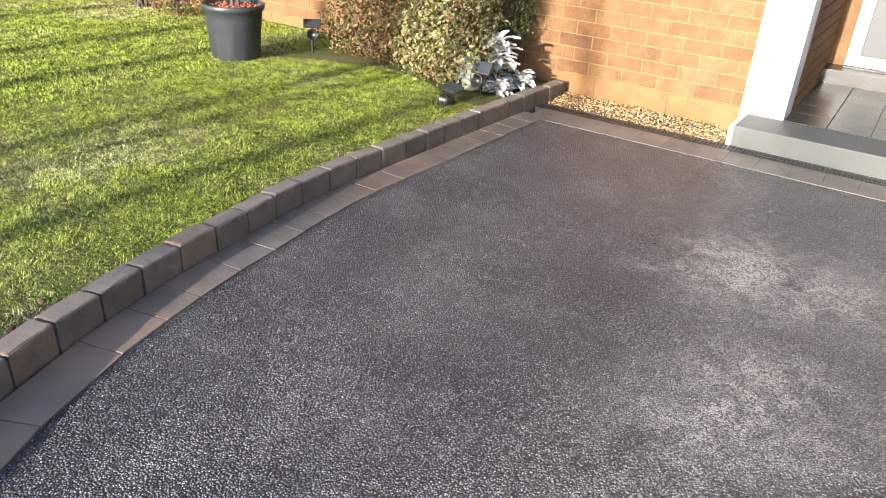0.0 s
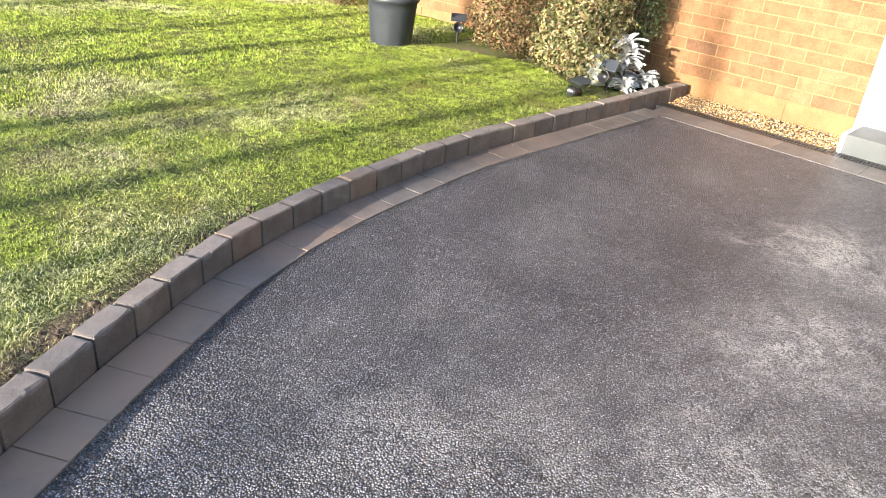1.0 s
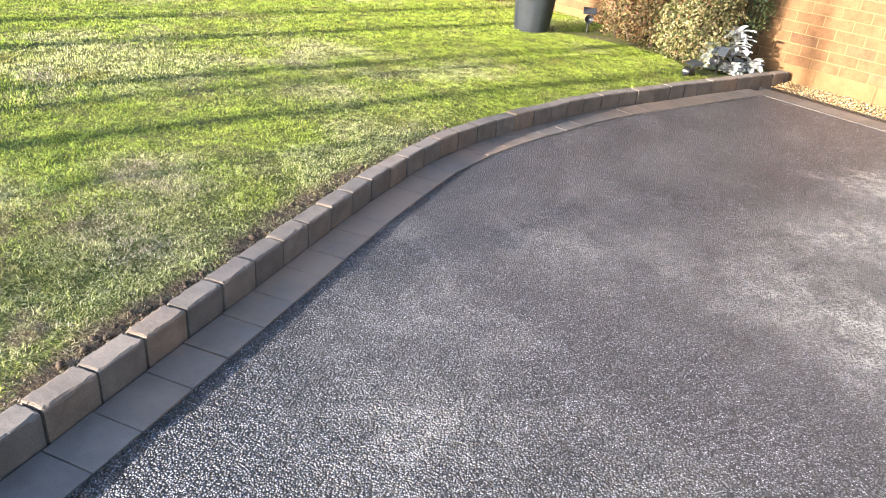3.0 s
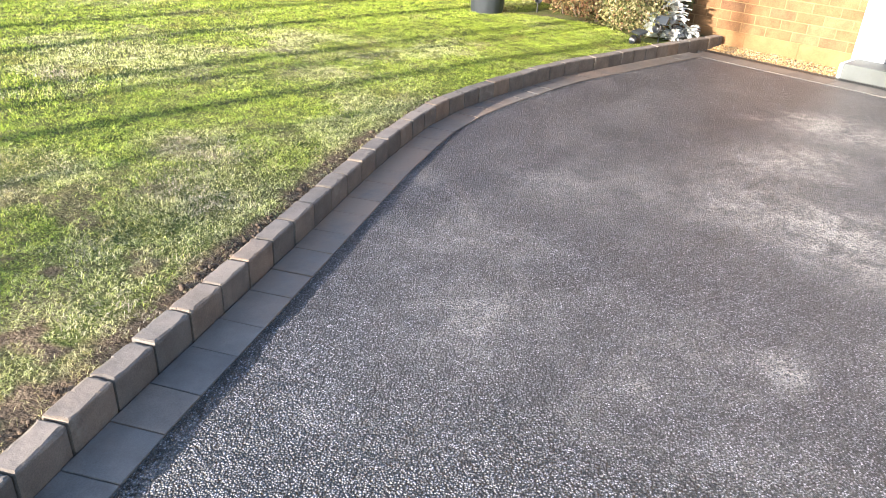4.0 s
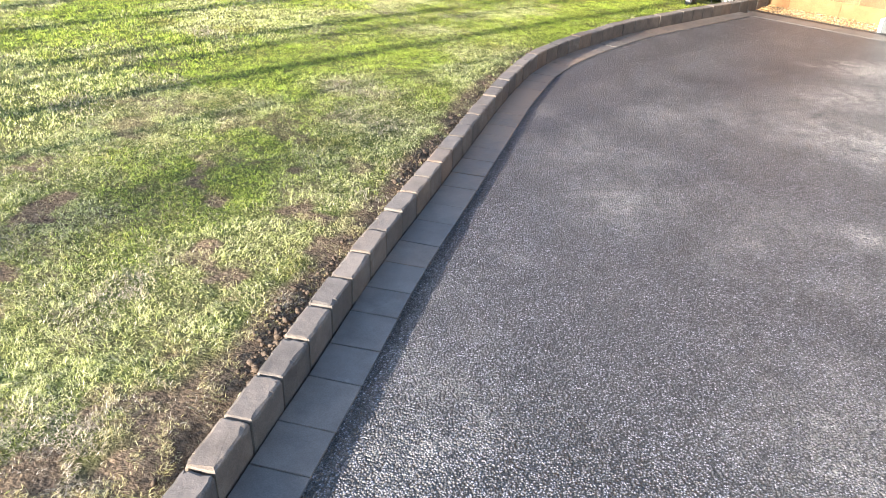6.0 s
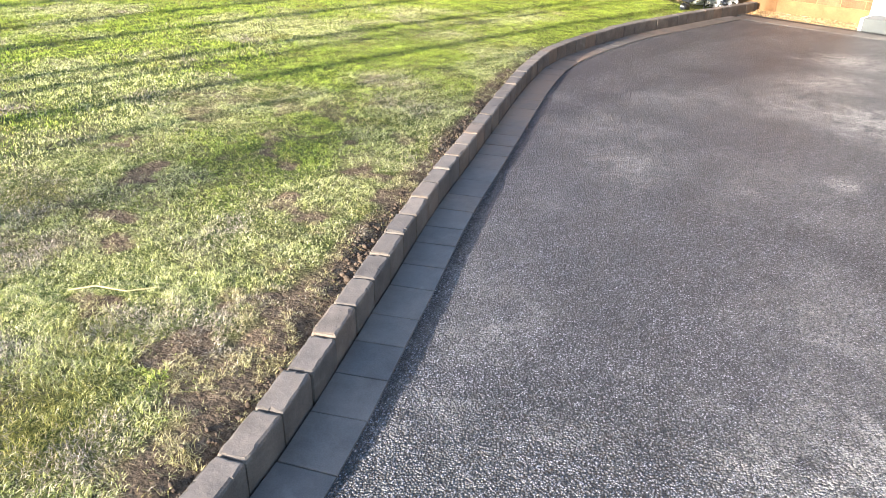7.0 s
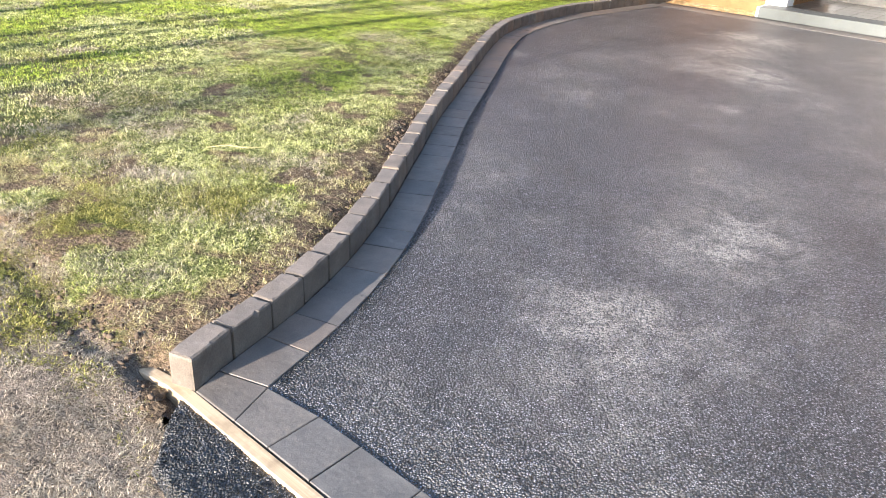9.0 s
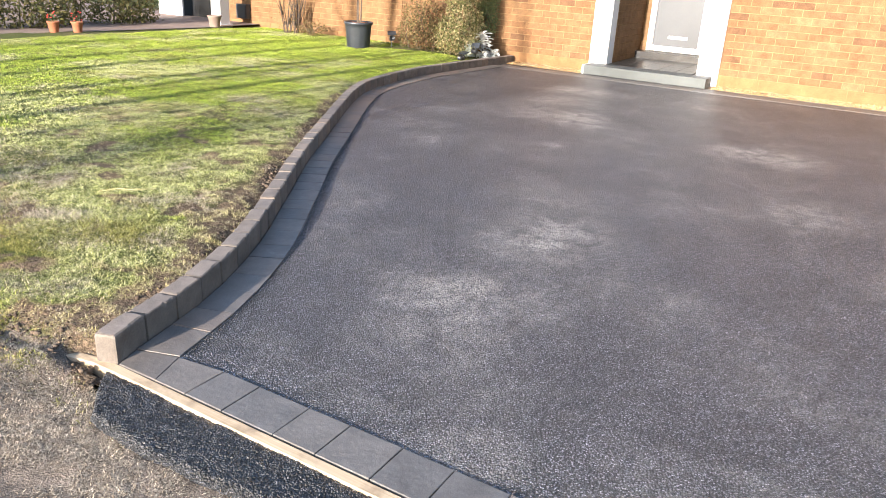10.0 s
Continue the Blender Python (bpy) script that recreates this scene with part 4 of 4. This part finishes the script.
def plant_pot(place):
    ob = tagged(new("plant_pot"), "large charcoal plastic tree pot standing on the lawn", "plant pot")
    ob.location = place
    rib = lambda a, z: 0.004 * max(0.0, math.cos(14 * a)) ** 0.6 if 0.05 < z < 0.33 else 0.0
    v, f = lathe([(0.185, 0.0), (0.19, 0.012), (0.194, 0.05), (0.196, 0.06), (0.222, 0.33), (0.224, 0.34), (0.231, 0.40), (0.245, 0.405), (0.25, 0.42), (0.25, 0.445), (0.243, 0.45), (0.235, 0.445), (0.232, 0.40), (0.05, 0.39)], 84, rib)
    part("body", mesh_of("body", v, f, PLASTIC, True), ob)
    rr = np.random.default_rng(2)
    n = 420
    ang, rad = rr.random(n) * 6.283, 0.22 * np.sqrt(rr.random(n))
    pl = np.c_[rad * np.cos(ang), rad * np.sin(ang), 0.405 + 0.02 * rr.random(n)]
    m = stones("mulch", pl, rr.uniform(0.010, 0.022, n), BARKCHIP, 3, 0.45)
    m.parent = ob
    m["label"] = "reddish bark mulch"
    pieces = []
    for x, y in ((0.0, 0.0), (0.035, 0.02), (-0.02, 0.035)):
        pieces.append(tube([(x, y, 0.38), (x * 1.3, y, 0.75), (x * 2 + 0.02, y * 1.5, 1.15), (x * 3, y * 2, 1.75)], [0.014, 0.012, 0.010, 0.006], 7))
    part("trunk", mesh_of("trunk", *join(pieces), BARK), ob, "slender brown stems")
    return ob


plant_pot(on_lawn(-4.80, 4.30, -0.01))


def solar_light(place, turn, tilt, tall=0.28):
    ob = tagged(new("solar_light"), "small black plastic solar spot light on a stake", "garden light")
    ob.matrix_world = Matrix.Translation(place) @ Matrix.Rotation(turn, 4, 'Z')
    part("stake", mesh_of("stake", *tube([(0, 0, -0.06), (0, 0, tall)], [0.009, 0.011], 8), BLACK), ob)
    bm = bmesh.new()
    box_bm(bm, -0.075, 0.075, -0.05, 0.05, -0.012, 0.012, 0.006)
    part("panel", bm_mesh("panel", bm, PLASTIC), ob, "dark solar panel", Matrix.Translation((0, 0, tall + 0.03)) @ Matrix.Rotation(tilt, 4, 'X'))
    v, f = lathe([(0.02, -0.05), (0.042, -0.035), (0.047, 0.03), (0.05, 0.05), (0.044, 0.05), (0.03, 0.01)], 18)
    part("lamp_head", mesh_of("lamp_head", v, f, BLACK, True), ob, "", Matrix.Translation((0, -0.035, tall - 0.06)) @ Matrix.Rotation(math.radians(75), 4, 'X'))
    return ob


solar_light(on_lawn(-2.70, 4.76), -0.5, 0.9, 0.20)
solar_light(on_lawn(-2.76, 4.46), -0.9, 0.25, 0.09)
solar_light(on_lawn(-4.52, 4.92), 0.2, 0.5, 0.22)

v, f = lathe([(0.10, 0.0), (0.12, 0.05), (0.115, 0.13), (0.085, 0.2), (0.04, 0.235), (0.005, 0.245)], 20, lambda a, z: 0.006 * math.sin(3 * a + z * 20))
stone = tagged(new("garden_stone", mesh_of("garden_stone", v, f, GREYSTONE, True)), "rounded pale grey green stone in the planted bed", "stone")
stone.location = on_lawn(-2.88, 4.90, 0.02)

# ---------------------------------------------------------------- far side of the lawn
path = new("garden_path", mesh_of("garden_path", [P(-16, 0.2, 0.065), P(-9.1, 0.2, 0.065), P(-8.45, 4.3, 0.075), P(-8.45, 6.2, 0.075), P(-16, 6.2, 0.075)], [(0, 1, 2, 3, 4)], PAVING))
tagged(path, "pale paved path along the far edge of the lawn", "path", kind="structure")

hedge = tagged(new("hedge"), "low brownish green clipped hedge beyond the path", "hedge")
hc = [(P(-10.0 - 0.25 * math.sin(k * 1.7), 0.4 + k * 0.45, 0.42)) for k in range(9)]
part("foliage", leaf_cloud("foliage", [c[:] for c in hc], [(0.42, 0.4, 0.5)] * len(hc), 9000, 0.07, HEDGELEAF, 31), hedge)
for c in hc:
    part("stem", mesh_of("stem", *tube([c - Vector((0, 0, 0.42)), c + Vector((0.05, 0.03, 0.2))], [0.02, 0.008], 5), BARK), hedge)

# white post at the end of the house with a small planter at its foot, and the white porch beyond
post = tagged(new("white_post"), "white painted square post at the corner of the house", "post")
slab("shaft", -8.98, -8.72, N_WALL - 0.85, N_WALL - 0.6, 0.03, 2.4, WHITE, post, "", 0.006)
slab("base", -9.02, -8.68, N_WALL - 0.89, N_WALL - 0.56, 0.02, 0.09, WHITE, post, "", 0.006)


def small_planter(place, mat, label):
    ob = tagged(new("planter"), label, "plant pot")
    ob.location = place
    v, f = lathe([(0.09, 0), (0.095, 0.01), (0.125, 0.19), (0.14, 0.2), (0.14, 0.225), (0.125, 0.225), (0.12, 0.19), (0.02, 0.18)], 24)
    part("pot", mesh_of("pot", v, f, mat, True), ob)
    v, f = lathe([(0.118, 0.185), (0.06, 0.2), (0.01, 0.205)], 16)
    part("soil", mesh_of("soil", v, f, SOIL), ob)
    return ob


small_planter(P(-8.45, 4.40, 0.07), PAVING, "small pale stone planter at the foot of the post")

neighbour = tagged(new("garden_wall_door"), "white panelled side door set in a dark recess", "door")
slab("leaf", -11.38, -10.60, 5.45, 5.50, 0.08, 2.0, WHITE, neighbour, "", 0.006)
# A flat black sheet gives the recess its shade; no hollow is built.
slab("recess", -10.9, -9.40, 5.75, 5.85, 0.0, 2.4, BLACK, neighbour, "black panel put in for the shade of the recess beside the door")

for k, (uu_, nn_) in enumerate(((-8.97, 1.32), (-8.78, 1.63))):
    ob = small_planter(P(uu_, nn_, 0.06), TERRACOTTA, "terracotta pot of red flowers at the lawn edge")
    ob.scale = (0.72, 0.72, 0.85)
    rr = random.Random(k)
    for j in range(9):
        a, h = rr.random() * 6.28, rr.uniform(0.25, 0.42)
        tip = (0.11 * math.cos(a), 0.11 * math.sin(a), h)
        part("flower_stem", mesh_of("flower_stem", *tube([(0.03 * math.cos(a), 0.03 * math.sin(a), 0.18), tip], [0.005, 0.003], 4), DARKLEAF), ob)
        bm = bmesh.new()
        bmesh.ops.create_icosphere(bm, subdivisions=1, radius=0.02, matrix=Matrix.Translation(tip) @ Matrix.Diagonal((1, 1, 0.6, 1)))
        part("bloom", bm_mesh("bloom", bm, REDPETAL), ob, "red bloom")

box = tagged(new("wall_box"), "small grey meter box fixed low on the brick wall", "meter box")
slab("case", -9.02, -8.72, N_WALL - 0.12, N_WALL - 0.002, 0.17, 0.46, PLASTIC, box, "", 0.008)
slab("lid", -9.00, -8.74, N_WALL - 0.134, N_WALL - 0.12, 0.19, 0.44, PLASTIC, box, "", 0.004)

shrub("bare_shrub", "thin leafless winter shrub before the brick wall", on_lawn(-7.25, 5.2),
      [(0, 0, 0.5), (0.2, 0.0, 0.6)], [(0.38, 0.28, 0.5), (0.32, 0.25, 0.55)], 420, 0.03, RUSSET, 44, stems=26)
shrub("low_shrub", "low dry brown shrub at the edge of the bed", on_lawn(-6.6, 5.15),
      [(0, 0, 0.12)], [(0.3, 0.22, 0.16)], 900, 0.035, RUSSET, 47, stems=8)

# ---------------------------------------------------------------- trees behind, whose long shadows cross the place
def bare_tree(name, place, height, seed, spread, girth):
    r = random.Random(seed)
    ob = tagged(new(name), "leafless winter tree with a tall trunk and fine branches", "tree")
    ob.location = place
    trunk, limbs = [], []

    def grow(base, way, length, rad, level):
        pts, rs = [base], [rad]
        d = way.copy()
        for k in range(4):
            d = (d + Vector((r.uniform(-1, 1), r.uniform(-1, 1), r.uniform(-0.2, 0.5))) * (0.16 if level else 0.035)).normalized()
            pts.append(pts[-1] + d * length / 4)
            rs.append(rad * (1 - 0.16 * (k + 1)))
        (trunk if level == 0 else limbs).append(tube(pts, rs, 8 if level == 0 else 5))
        if level >= 4:
            return
        for k in range(5 if level else 6):
            t = r.uniform(0.35 if level else 0.6, 1.0)
            i = min(3, int(t * 4))
            p = pts[i].lerp(pts[i + 1], t * 4 - i) if i < 4 else pts[-1]
            a = r.random() * 6.283
            w = (d + spread * Vector((math.cos(a), math.sin(a), r.uniform(0.0, 0.6)))).normalized()
            grow(p, w, length * r.uniform(0.38, 0.62), rs[i] * r.uniform(0.35, 0.55), level + 1)

    grow(Vector((0, 0, -0.3)), Vector((0, 0, 1)), height * 0.75, girth, 0)
    part("trunk", mesh_of("trunk", *join(trunk), BARK), ob)
    part("limbs", mesh_of("limbs", *join(limbs), BARK), ob)
    return ob


def behind(c, back):
    """A place back metres towards the sun from the line c metres across the shadows' way."""
    a = Vector((math.cos(SUN_AZ), math.sin(SUN_AZ), 0))
    s = Vector((math.sin(SUN_AZ), -math.cos(SUN_AZ), 0))
    p = s * c - a * back
    return Vector((p.x, p.y, -0.1))


for k, (c, back, h, sp, girth) in enumerate(((-2.33, 13.5, 9.0, 0.4, 0.06), (-3.16, 14.0, 9.5, 0.45, 0.105), (-3.62, 15.5, 9.0, 0.4, 0.09), (-4.25, 14.5, 9.5, 0.4, 0.10),
                                            (-5.3, 13.5, 9.0, 0.45, 0.13), (-6.4, 15.0, 9.5, 0.4, 0.12), (-7.6, 14.0, 9.0, 0.5, 0.13), (-1.3, 36.0, 12.0, 0.8, 0.16))):
    bare_tree("tree", behind(c, back), h, 100 + k, sp, girth)

# ---------------------------------------------------------------- grass
def blades(name, x, y, z, length, width, mat, seed, lean, bent=True):
    r = np.random.default_rng(seed)
    n = len(x)
    a = 14.0 * fnoise(x, y, 7.0, 29, 2) + r.normal(0, 1.4, n)
    tilt = r.normal(lean, 0.38, n).clip(0.1, 1.5)
    d = np.c_[np.cos(a) * np.sin(tilt), np.sin(a) * np.sin(tilt), np.cos(tilt)]
    face = a + math.pi / 2 + r.normal(0, 0.5, n)
    s = np.c_[np.cos(face), np.sin(face), np.zeros(n)] * (width * r.uniform(0.6, 1.3, n))[:, None]
    ln = (length * r.uniform(0.5, 1.4, n))[:, None]
    p0 = np.c_[x, y, z - 0.004]
    if not bent:
        q = np.stack([p0 - s / 2, p0 + s / 2, p0 + d * ln], axis=1)
        return new(name, mesh_arrays(name, q.reshape(-1, 3), np.arange(n * 3).reshape(n, 3), mat))
    d2 = d + np.c_[np.cos(a), np.sin(a), -0.9 * np.ones(n)] * r.uniform(0.1, 0.8, n)[:, None]
    d2 /= np.linalg.norm(d2, axis=1)[:, None]
    pm = p0 + d * ln * 0.5
    q = np.stack([p0, pm - s / 2, pm + s / 2, pm + d2 * ln * 0.55], axis=1)
    o = (np.arange(n) * 4)[:, None]
    f = np.concatenate([o + np.array([[0, 1, 2]]), o + np.array([[2, 1, 3]])])
    return new(name, mesh_arrays(name, q.reshape(-1, 3), f, mat))


def scatter(n, x0, x1, y0, y1, seed, lo, hi):
    """Places on the lawn between lo and hi metres behind the kerb, thinned where it is bare."""
    r = np.random.default_rng(seed)
    x, y = r.uniform(x0, x1, n), r.uniform(y0, y1, n)
    if hi < 3:
        k = r.integers(0, len(CURVE), n)
        off = r.uniform(lo, hi, n)
        x, y = CURVE[k, 0] - CURVE_T[k, 1] * off + r.normal(0, 0.01, n), CURVE[k, 1] + CURVE_T[k, 0] * off + r.normal(0, 0.01, n)
        x[::6], y[::6] = r.uniform(-3.6, -1.5, len(x[::6])), r.uniform(-5.2, -2.5, len(x[::6]))
    nn = x * NX + y * NY
    ok = (nn > -5.0088) & (nn < N_WALL - 0.03) & (x > -9.5)
    x, y = x[ok], y[ok]
    d = -side(x, y)
    uu, nn = un(x, y)
    ok = (d > lo) & (d < hi) & (uu > -8.4) & ~((nn > 4.75 + 0.2 * np.sin(uu * 3)) & (uu > -4.6))
    x, y = x[ok], y[ok]
    tuft = 0.55 * fnoise(x, y, 9.0, 71, 3) + 0.45 * fnoise(x, y, 24.0, 73, 2)
    thin = bare(x, y) * (0.97 - 0.30 * np.clip((-3.6 - x * NX - y * NY) / 0.5, 0, 1))
    keep = r.random(len(x)) > np.clip(thin + (3.6 - 1.3 * np.clip((y - 0.2) / 1.5, 0, 1)) * (0.49 - tuft) * (0.5 + thin), 0, 0.985)
    return x[keep], y[keep]


def grow_grass(tag, n, lo, hi, length, width, seed, bent):
    x, y = scatter(n, -9.5, 0.8, -6.0, 9.8, seed, lo, hi)
    z = lawn_height(x, y)
    # Shade put into the grass kinds: greener, less dry beyond the first tree's shadow line.
    across = x * math.sin(SUN_AZ) - y * math.cos(SUN_AZ)
    lush = fnoise(x, y, 1.6, 91, 3) + 0.09 * np.clip((-2.3 - across) / 0.6, -1.2, 1) + 0.09 * np.clip((y - 2.0) / 2.0, 0, 1)
    dry = fnoise(x, y, 1.9, 93, 3) + 0.6 * (bare(x, y) - 0.25) + 0.05 * np.clip((across + 2.3) / 0.6, -1, 1.4)
    tall = 0.45 + 1.1 * fnoise(x, y, 8.0, 71, 3)
    r = np.random.default_rng(seed + 1)
    pick = np.where(lush + r.normal(0, 0.09, len(x)) > 0.55, 1, 0)
    pick = np.where(dry + r.normal(0, 0.12, len(x)) > 0.66, 2, pick)
    close = np.clip((-0.9 - y) / 2.0, 0, 1)
    pick = np.where((pick != 1) & (fnoise(x, y, 3.1, 97, 3) + 0.13 * close + r.normal(0, 0.12, len(x)) > 0.72), 3, pick)
    pick = np.where(fnoise(x, y, 2.3, 99, 3) + 0.12 * np.clip((-2.6 - y) / 1.2, -0.6, 1) + r.normal(0, 0.09, len(x)) > 0.73, 4, pick)
    for k, (mat, label) in enumerate(((GRASS, "yellowish green winter grass of the lawn"), (LUSH, "lush bright green grass of the lawn"), (STRAW, "dry straw coloured grass of the lawn"),
                                      (THATCH, "dead grey brown grass of the lawn"), (MOSS, "olive yellow mossy grass of the lawn"))):
        m = pick == k
        ob = blades("grass", x[m], y[m], z[m], length * tall[m], width, mat, seed + 10 + k, 0.98 if bent else 0.9, bent)
        tagged(ob, label, "grass", kind="stuff")


grow_grass("near", 1200000, 0.10, 2.2, 0.024, 0.0020, 501, True)
grow_grass("far", 2500000, 2.2, 12.0, 0.022, 0.0058, 601, False)

# dead thatch and moss on the trodden verge
r = np.random.default_rng(77)
n = 620000
uu, nn = r.uniform(-1.6, 2.4, n), r.uniform(-7.0, -4.858, n)
x, y = uu * UX + nn * NX, uu * UY + nn * NY
under = (side(x, y) < -0.12) | (nn < -4.958)
strip_here = strip_height(x, y) > -0.045
z = np.where(nn > -5.008, np.maximum(verge_height(x, y), np.where(side(x, y) < -0.05, lawn_height(x, y), -1)), verge_height(x, y))
coat = fnoise(x, y, 6.0, 81, 3)
keep = under & ~(strip_here & (uu > 0.98)) & (coat > 0.30 + 0.3 * r.random(n)) & (uu < 1.5 + 0.7 * r.random(n)) & ~((nn > -5.0088) & (uu > 0.66))
green = (fnoise(x, y, 5.0, 85, 3) + 0.10 * r.normal(0, 1, n) - 2.6 * np.clip(np.abs(nn + 5.078 - 0.05 * np.sin(3 * uu)) - 0.11, 0, 1)) > 0.515 + 0.5 * np.clip(uu - 1.2, 0, 1) * 4
m = keep & ~green
tagged(blades("dead_grass", x[m], y[m], z[m] + 0.005, np.full(m.sum(), 0.015), 0.0021, THATCH, 83, 1.2), "dead grey tan grass trodden flat into the verge", "grass", kind="stuff")
m = keep & green
tagged(blades("moss", x[m], y[m], z[m] + 0.003, np.full(m.sum(), 0.022), 0.0032, MOSS, 84, 0.95), "yellow green moss tufts along the edge of the verge", "moss", kind="stuff")

# clods of dug earth behind the kerb
def clods(name, x, y, z, size, seed, flat, label):
    tagged(stones(name, np.c_[x, y, z + size * 0.3], size, CLOD, seed, flat), label, "soil", kind="stuff")


r = np.random.default_rng(12)
s_at = r.uniform(0.3, 7.0, 7000)
keep = ~((s_at < 2.3) & (r.random(7000) < 0.8)) & (vnoise(s_at, 0 * s_at, 1.9, 5) > 0.45 * r.random(7000) + 0.14)
s_at = s_at[keep]
pl = np.array([along(s, -KERB_W - 0.012 - abs(r.normal(0, 0.055))) for s in s_at])
size = r.choice([0.003, 0.006, 0.010, 0.015], len(pl), p=[0.40, 0.32, 0.21, 0.07]) * r.uniform(0.7, 1.25, len(pl))
clods("soil_clods", pl[:, 0], pl[:, 1], lawn_height(pl[:, 0], pl[:, 1]), size, 14, 0.8, "crumbly brown clods of dug earth behind the kerb")
uu, nn = r.uniform(-0.6, 0.95, 800), r.normal(-4.978, 0.07, 800)
x, y = uu * UX + nn * NX, uu * UY + nn * NY
keep = side(x, y) < -0.1
x, y, nn = x[keep], y[keep], nn[keep]
z = np.maximum(verge_height(x, y), np.where(nn > -5.058, lawn_height(x, y), -1))
size = r.choice([0.003, 0.005, 0.009, 0.016], len(x), p=[0.48, 0.34, 0.15, 0.03])
clods("verge_clods", x, y, z, size, 15, 0.75, "lumps of mud on the churned verge")

stick = tagged(new("twig", mesh_of("twig", *tube([(-2.545, -2.823, 0.095), (-2.45, -2.784, 0.108), (-2.32, -2.779, 0.104), (-2.229, -2.708, 0.098)], [0.003, 0.0035, 0.003, 0.002], 6), STRAW)), "pale bare twig lying on the lawn", "twig")

# ---------------------------------------------------------------- bricks of the front, the nearest as pieces
CO_H, CO_L, DPC = 0.1035, 0.285, 0.125


def upright_block(w, h, d, bev):
    """A block whose rounded face looks out of the wall, its lower corner at the origin."""
    v, f = rounded_prism([(0, 0), (w, 0), (w, h), (0, h)], 0, d, bev)
    return [(a, -c, b) for a, b, c in v], f


brick_kinds = {}


def brick_mesh(w, h, mat, k):
    key = (round(w, 3), round(h, 3), mat.name, k)
    if key not in brick_kinds:
        v, f = upright_block(w, h, 0.022, 0.0035)
        rr = random.Random(k * 7 + int(w * 1000))
        v = [(a + rr.uniform(-0.0015, 0.0015), b + rr.uniform(-0.0015, 0.0015), c + rr.uniform(-0.0015, 0.0015)) for a, b, c in v]
        brick_kinds[key] = mesh_of("brick", v, f, mat)
    return brick_kinds[key]


ROT = Matrix.Rotation(TH, 4, 'Z')
rest = []
made = 0
rb = random.Random(3)
for u_lo, u_hi, wall in ((U0, PIL_L + 0.0, walls[0]), (PIL_R, U1 - 0.4, walls[1])):
    row, z = 0, DPC
    while z < 2.0:
        a = u_lo - (row % 2) * CO_L * 0.5 
        while a < u_hi:
            b0, b1 = max(a, u_lo), min(a + CO_L - 0.009, u_hi)
            if b1 - b0 > 0.03:
                m = Matrix.Translation(P(b0, N_WALL + 0.0305 + rb.uniform(-0.001, 0.001), z)) @ ROT
                me = brick_mesh(b1 - b0, CO_H - 0.009, BRICK, rb.randrange(3))
                if -4.4 < b0 < 4.2 and z < 1.2 and made < 300:
                    part("brick", me, wall, m=m)
                    made += 1
                elif z < 1.75:
                    rest.append(([m @ v.co for v in me.vertices], [tuple(p.vertices) for p in me.polygons]))
            a += CO_L
        z += CO_H
        row += 1
    a = u_lo
    while a < u_hi:
        b1 = min(a + 0.60, u_hi)
        me = brick_mesh(b1 - a - 0.004, 0.27, PLINTH, 5)
        part("plinth_block", me, wall, m=Matrix.Translation(P(a, N_WALL + 0.026, DPC - 0.276)) @ ROT)
        a += 0.60
me = mesh_of("bricks", *join(rest), BRICK)
far_bricks = part("brickwork", me, house, "buff orange brickwork")
tagged(far_bricks, kind="stuff")
# brick lining of the porch's inner sides
rest = []
for uside, way in ((PORCH_L - 0.001, 1), (PORCH_R + 0.001, -1)):
    row, z = 0, 0.09
    while z < 2.2:
        a = N_WALL + 0.31 - (row % 2) * CO_L * 0.5
        while a < DOOR_N:
            b0, b1 = max(a, N_WALL + 0.31), min(a + CO_L - 0.009, DOOR_N + 0.05)
            if b1 - b0 > 0.03:
                v, f = upright_block(b1 - b0, CO_H - 0.009, 0.012, 0.003)
                m = Matrix.Translation(P(uside - way * 0.006, b0 if way > 0 else b1, z)) @ ROT @ Matrix.Rotation(way * math.pi / 2, 4, 'Z')
                rest.append(([m @ Vector(p) for p in v], f))
            a += CO_L
        z += CO_H
        row += 1
tagged(part("brickwork", mesh_of("porch_bricks", *join(rest), BRICK), house, "brick lining of the porch"), kind="stuff")
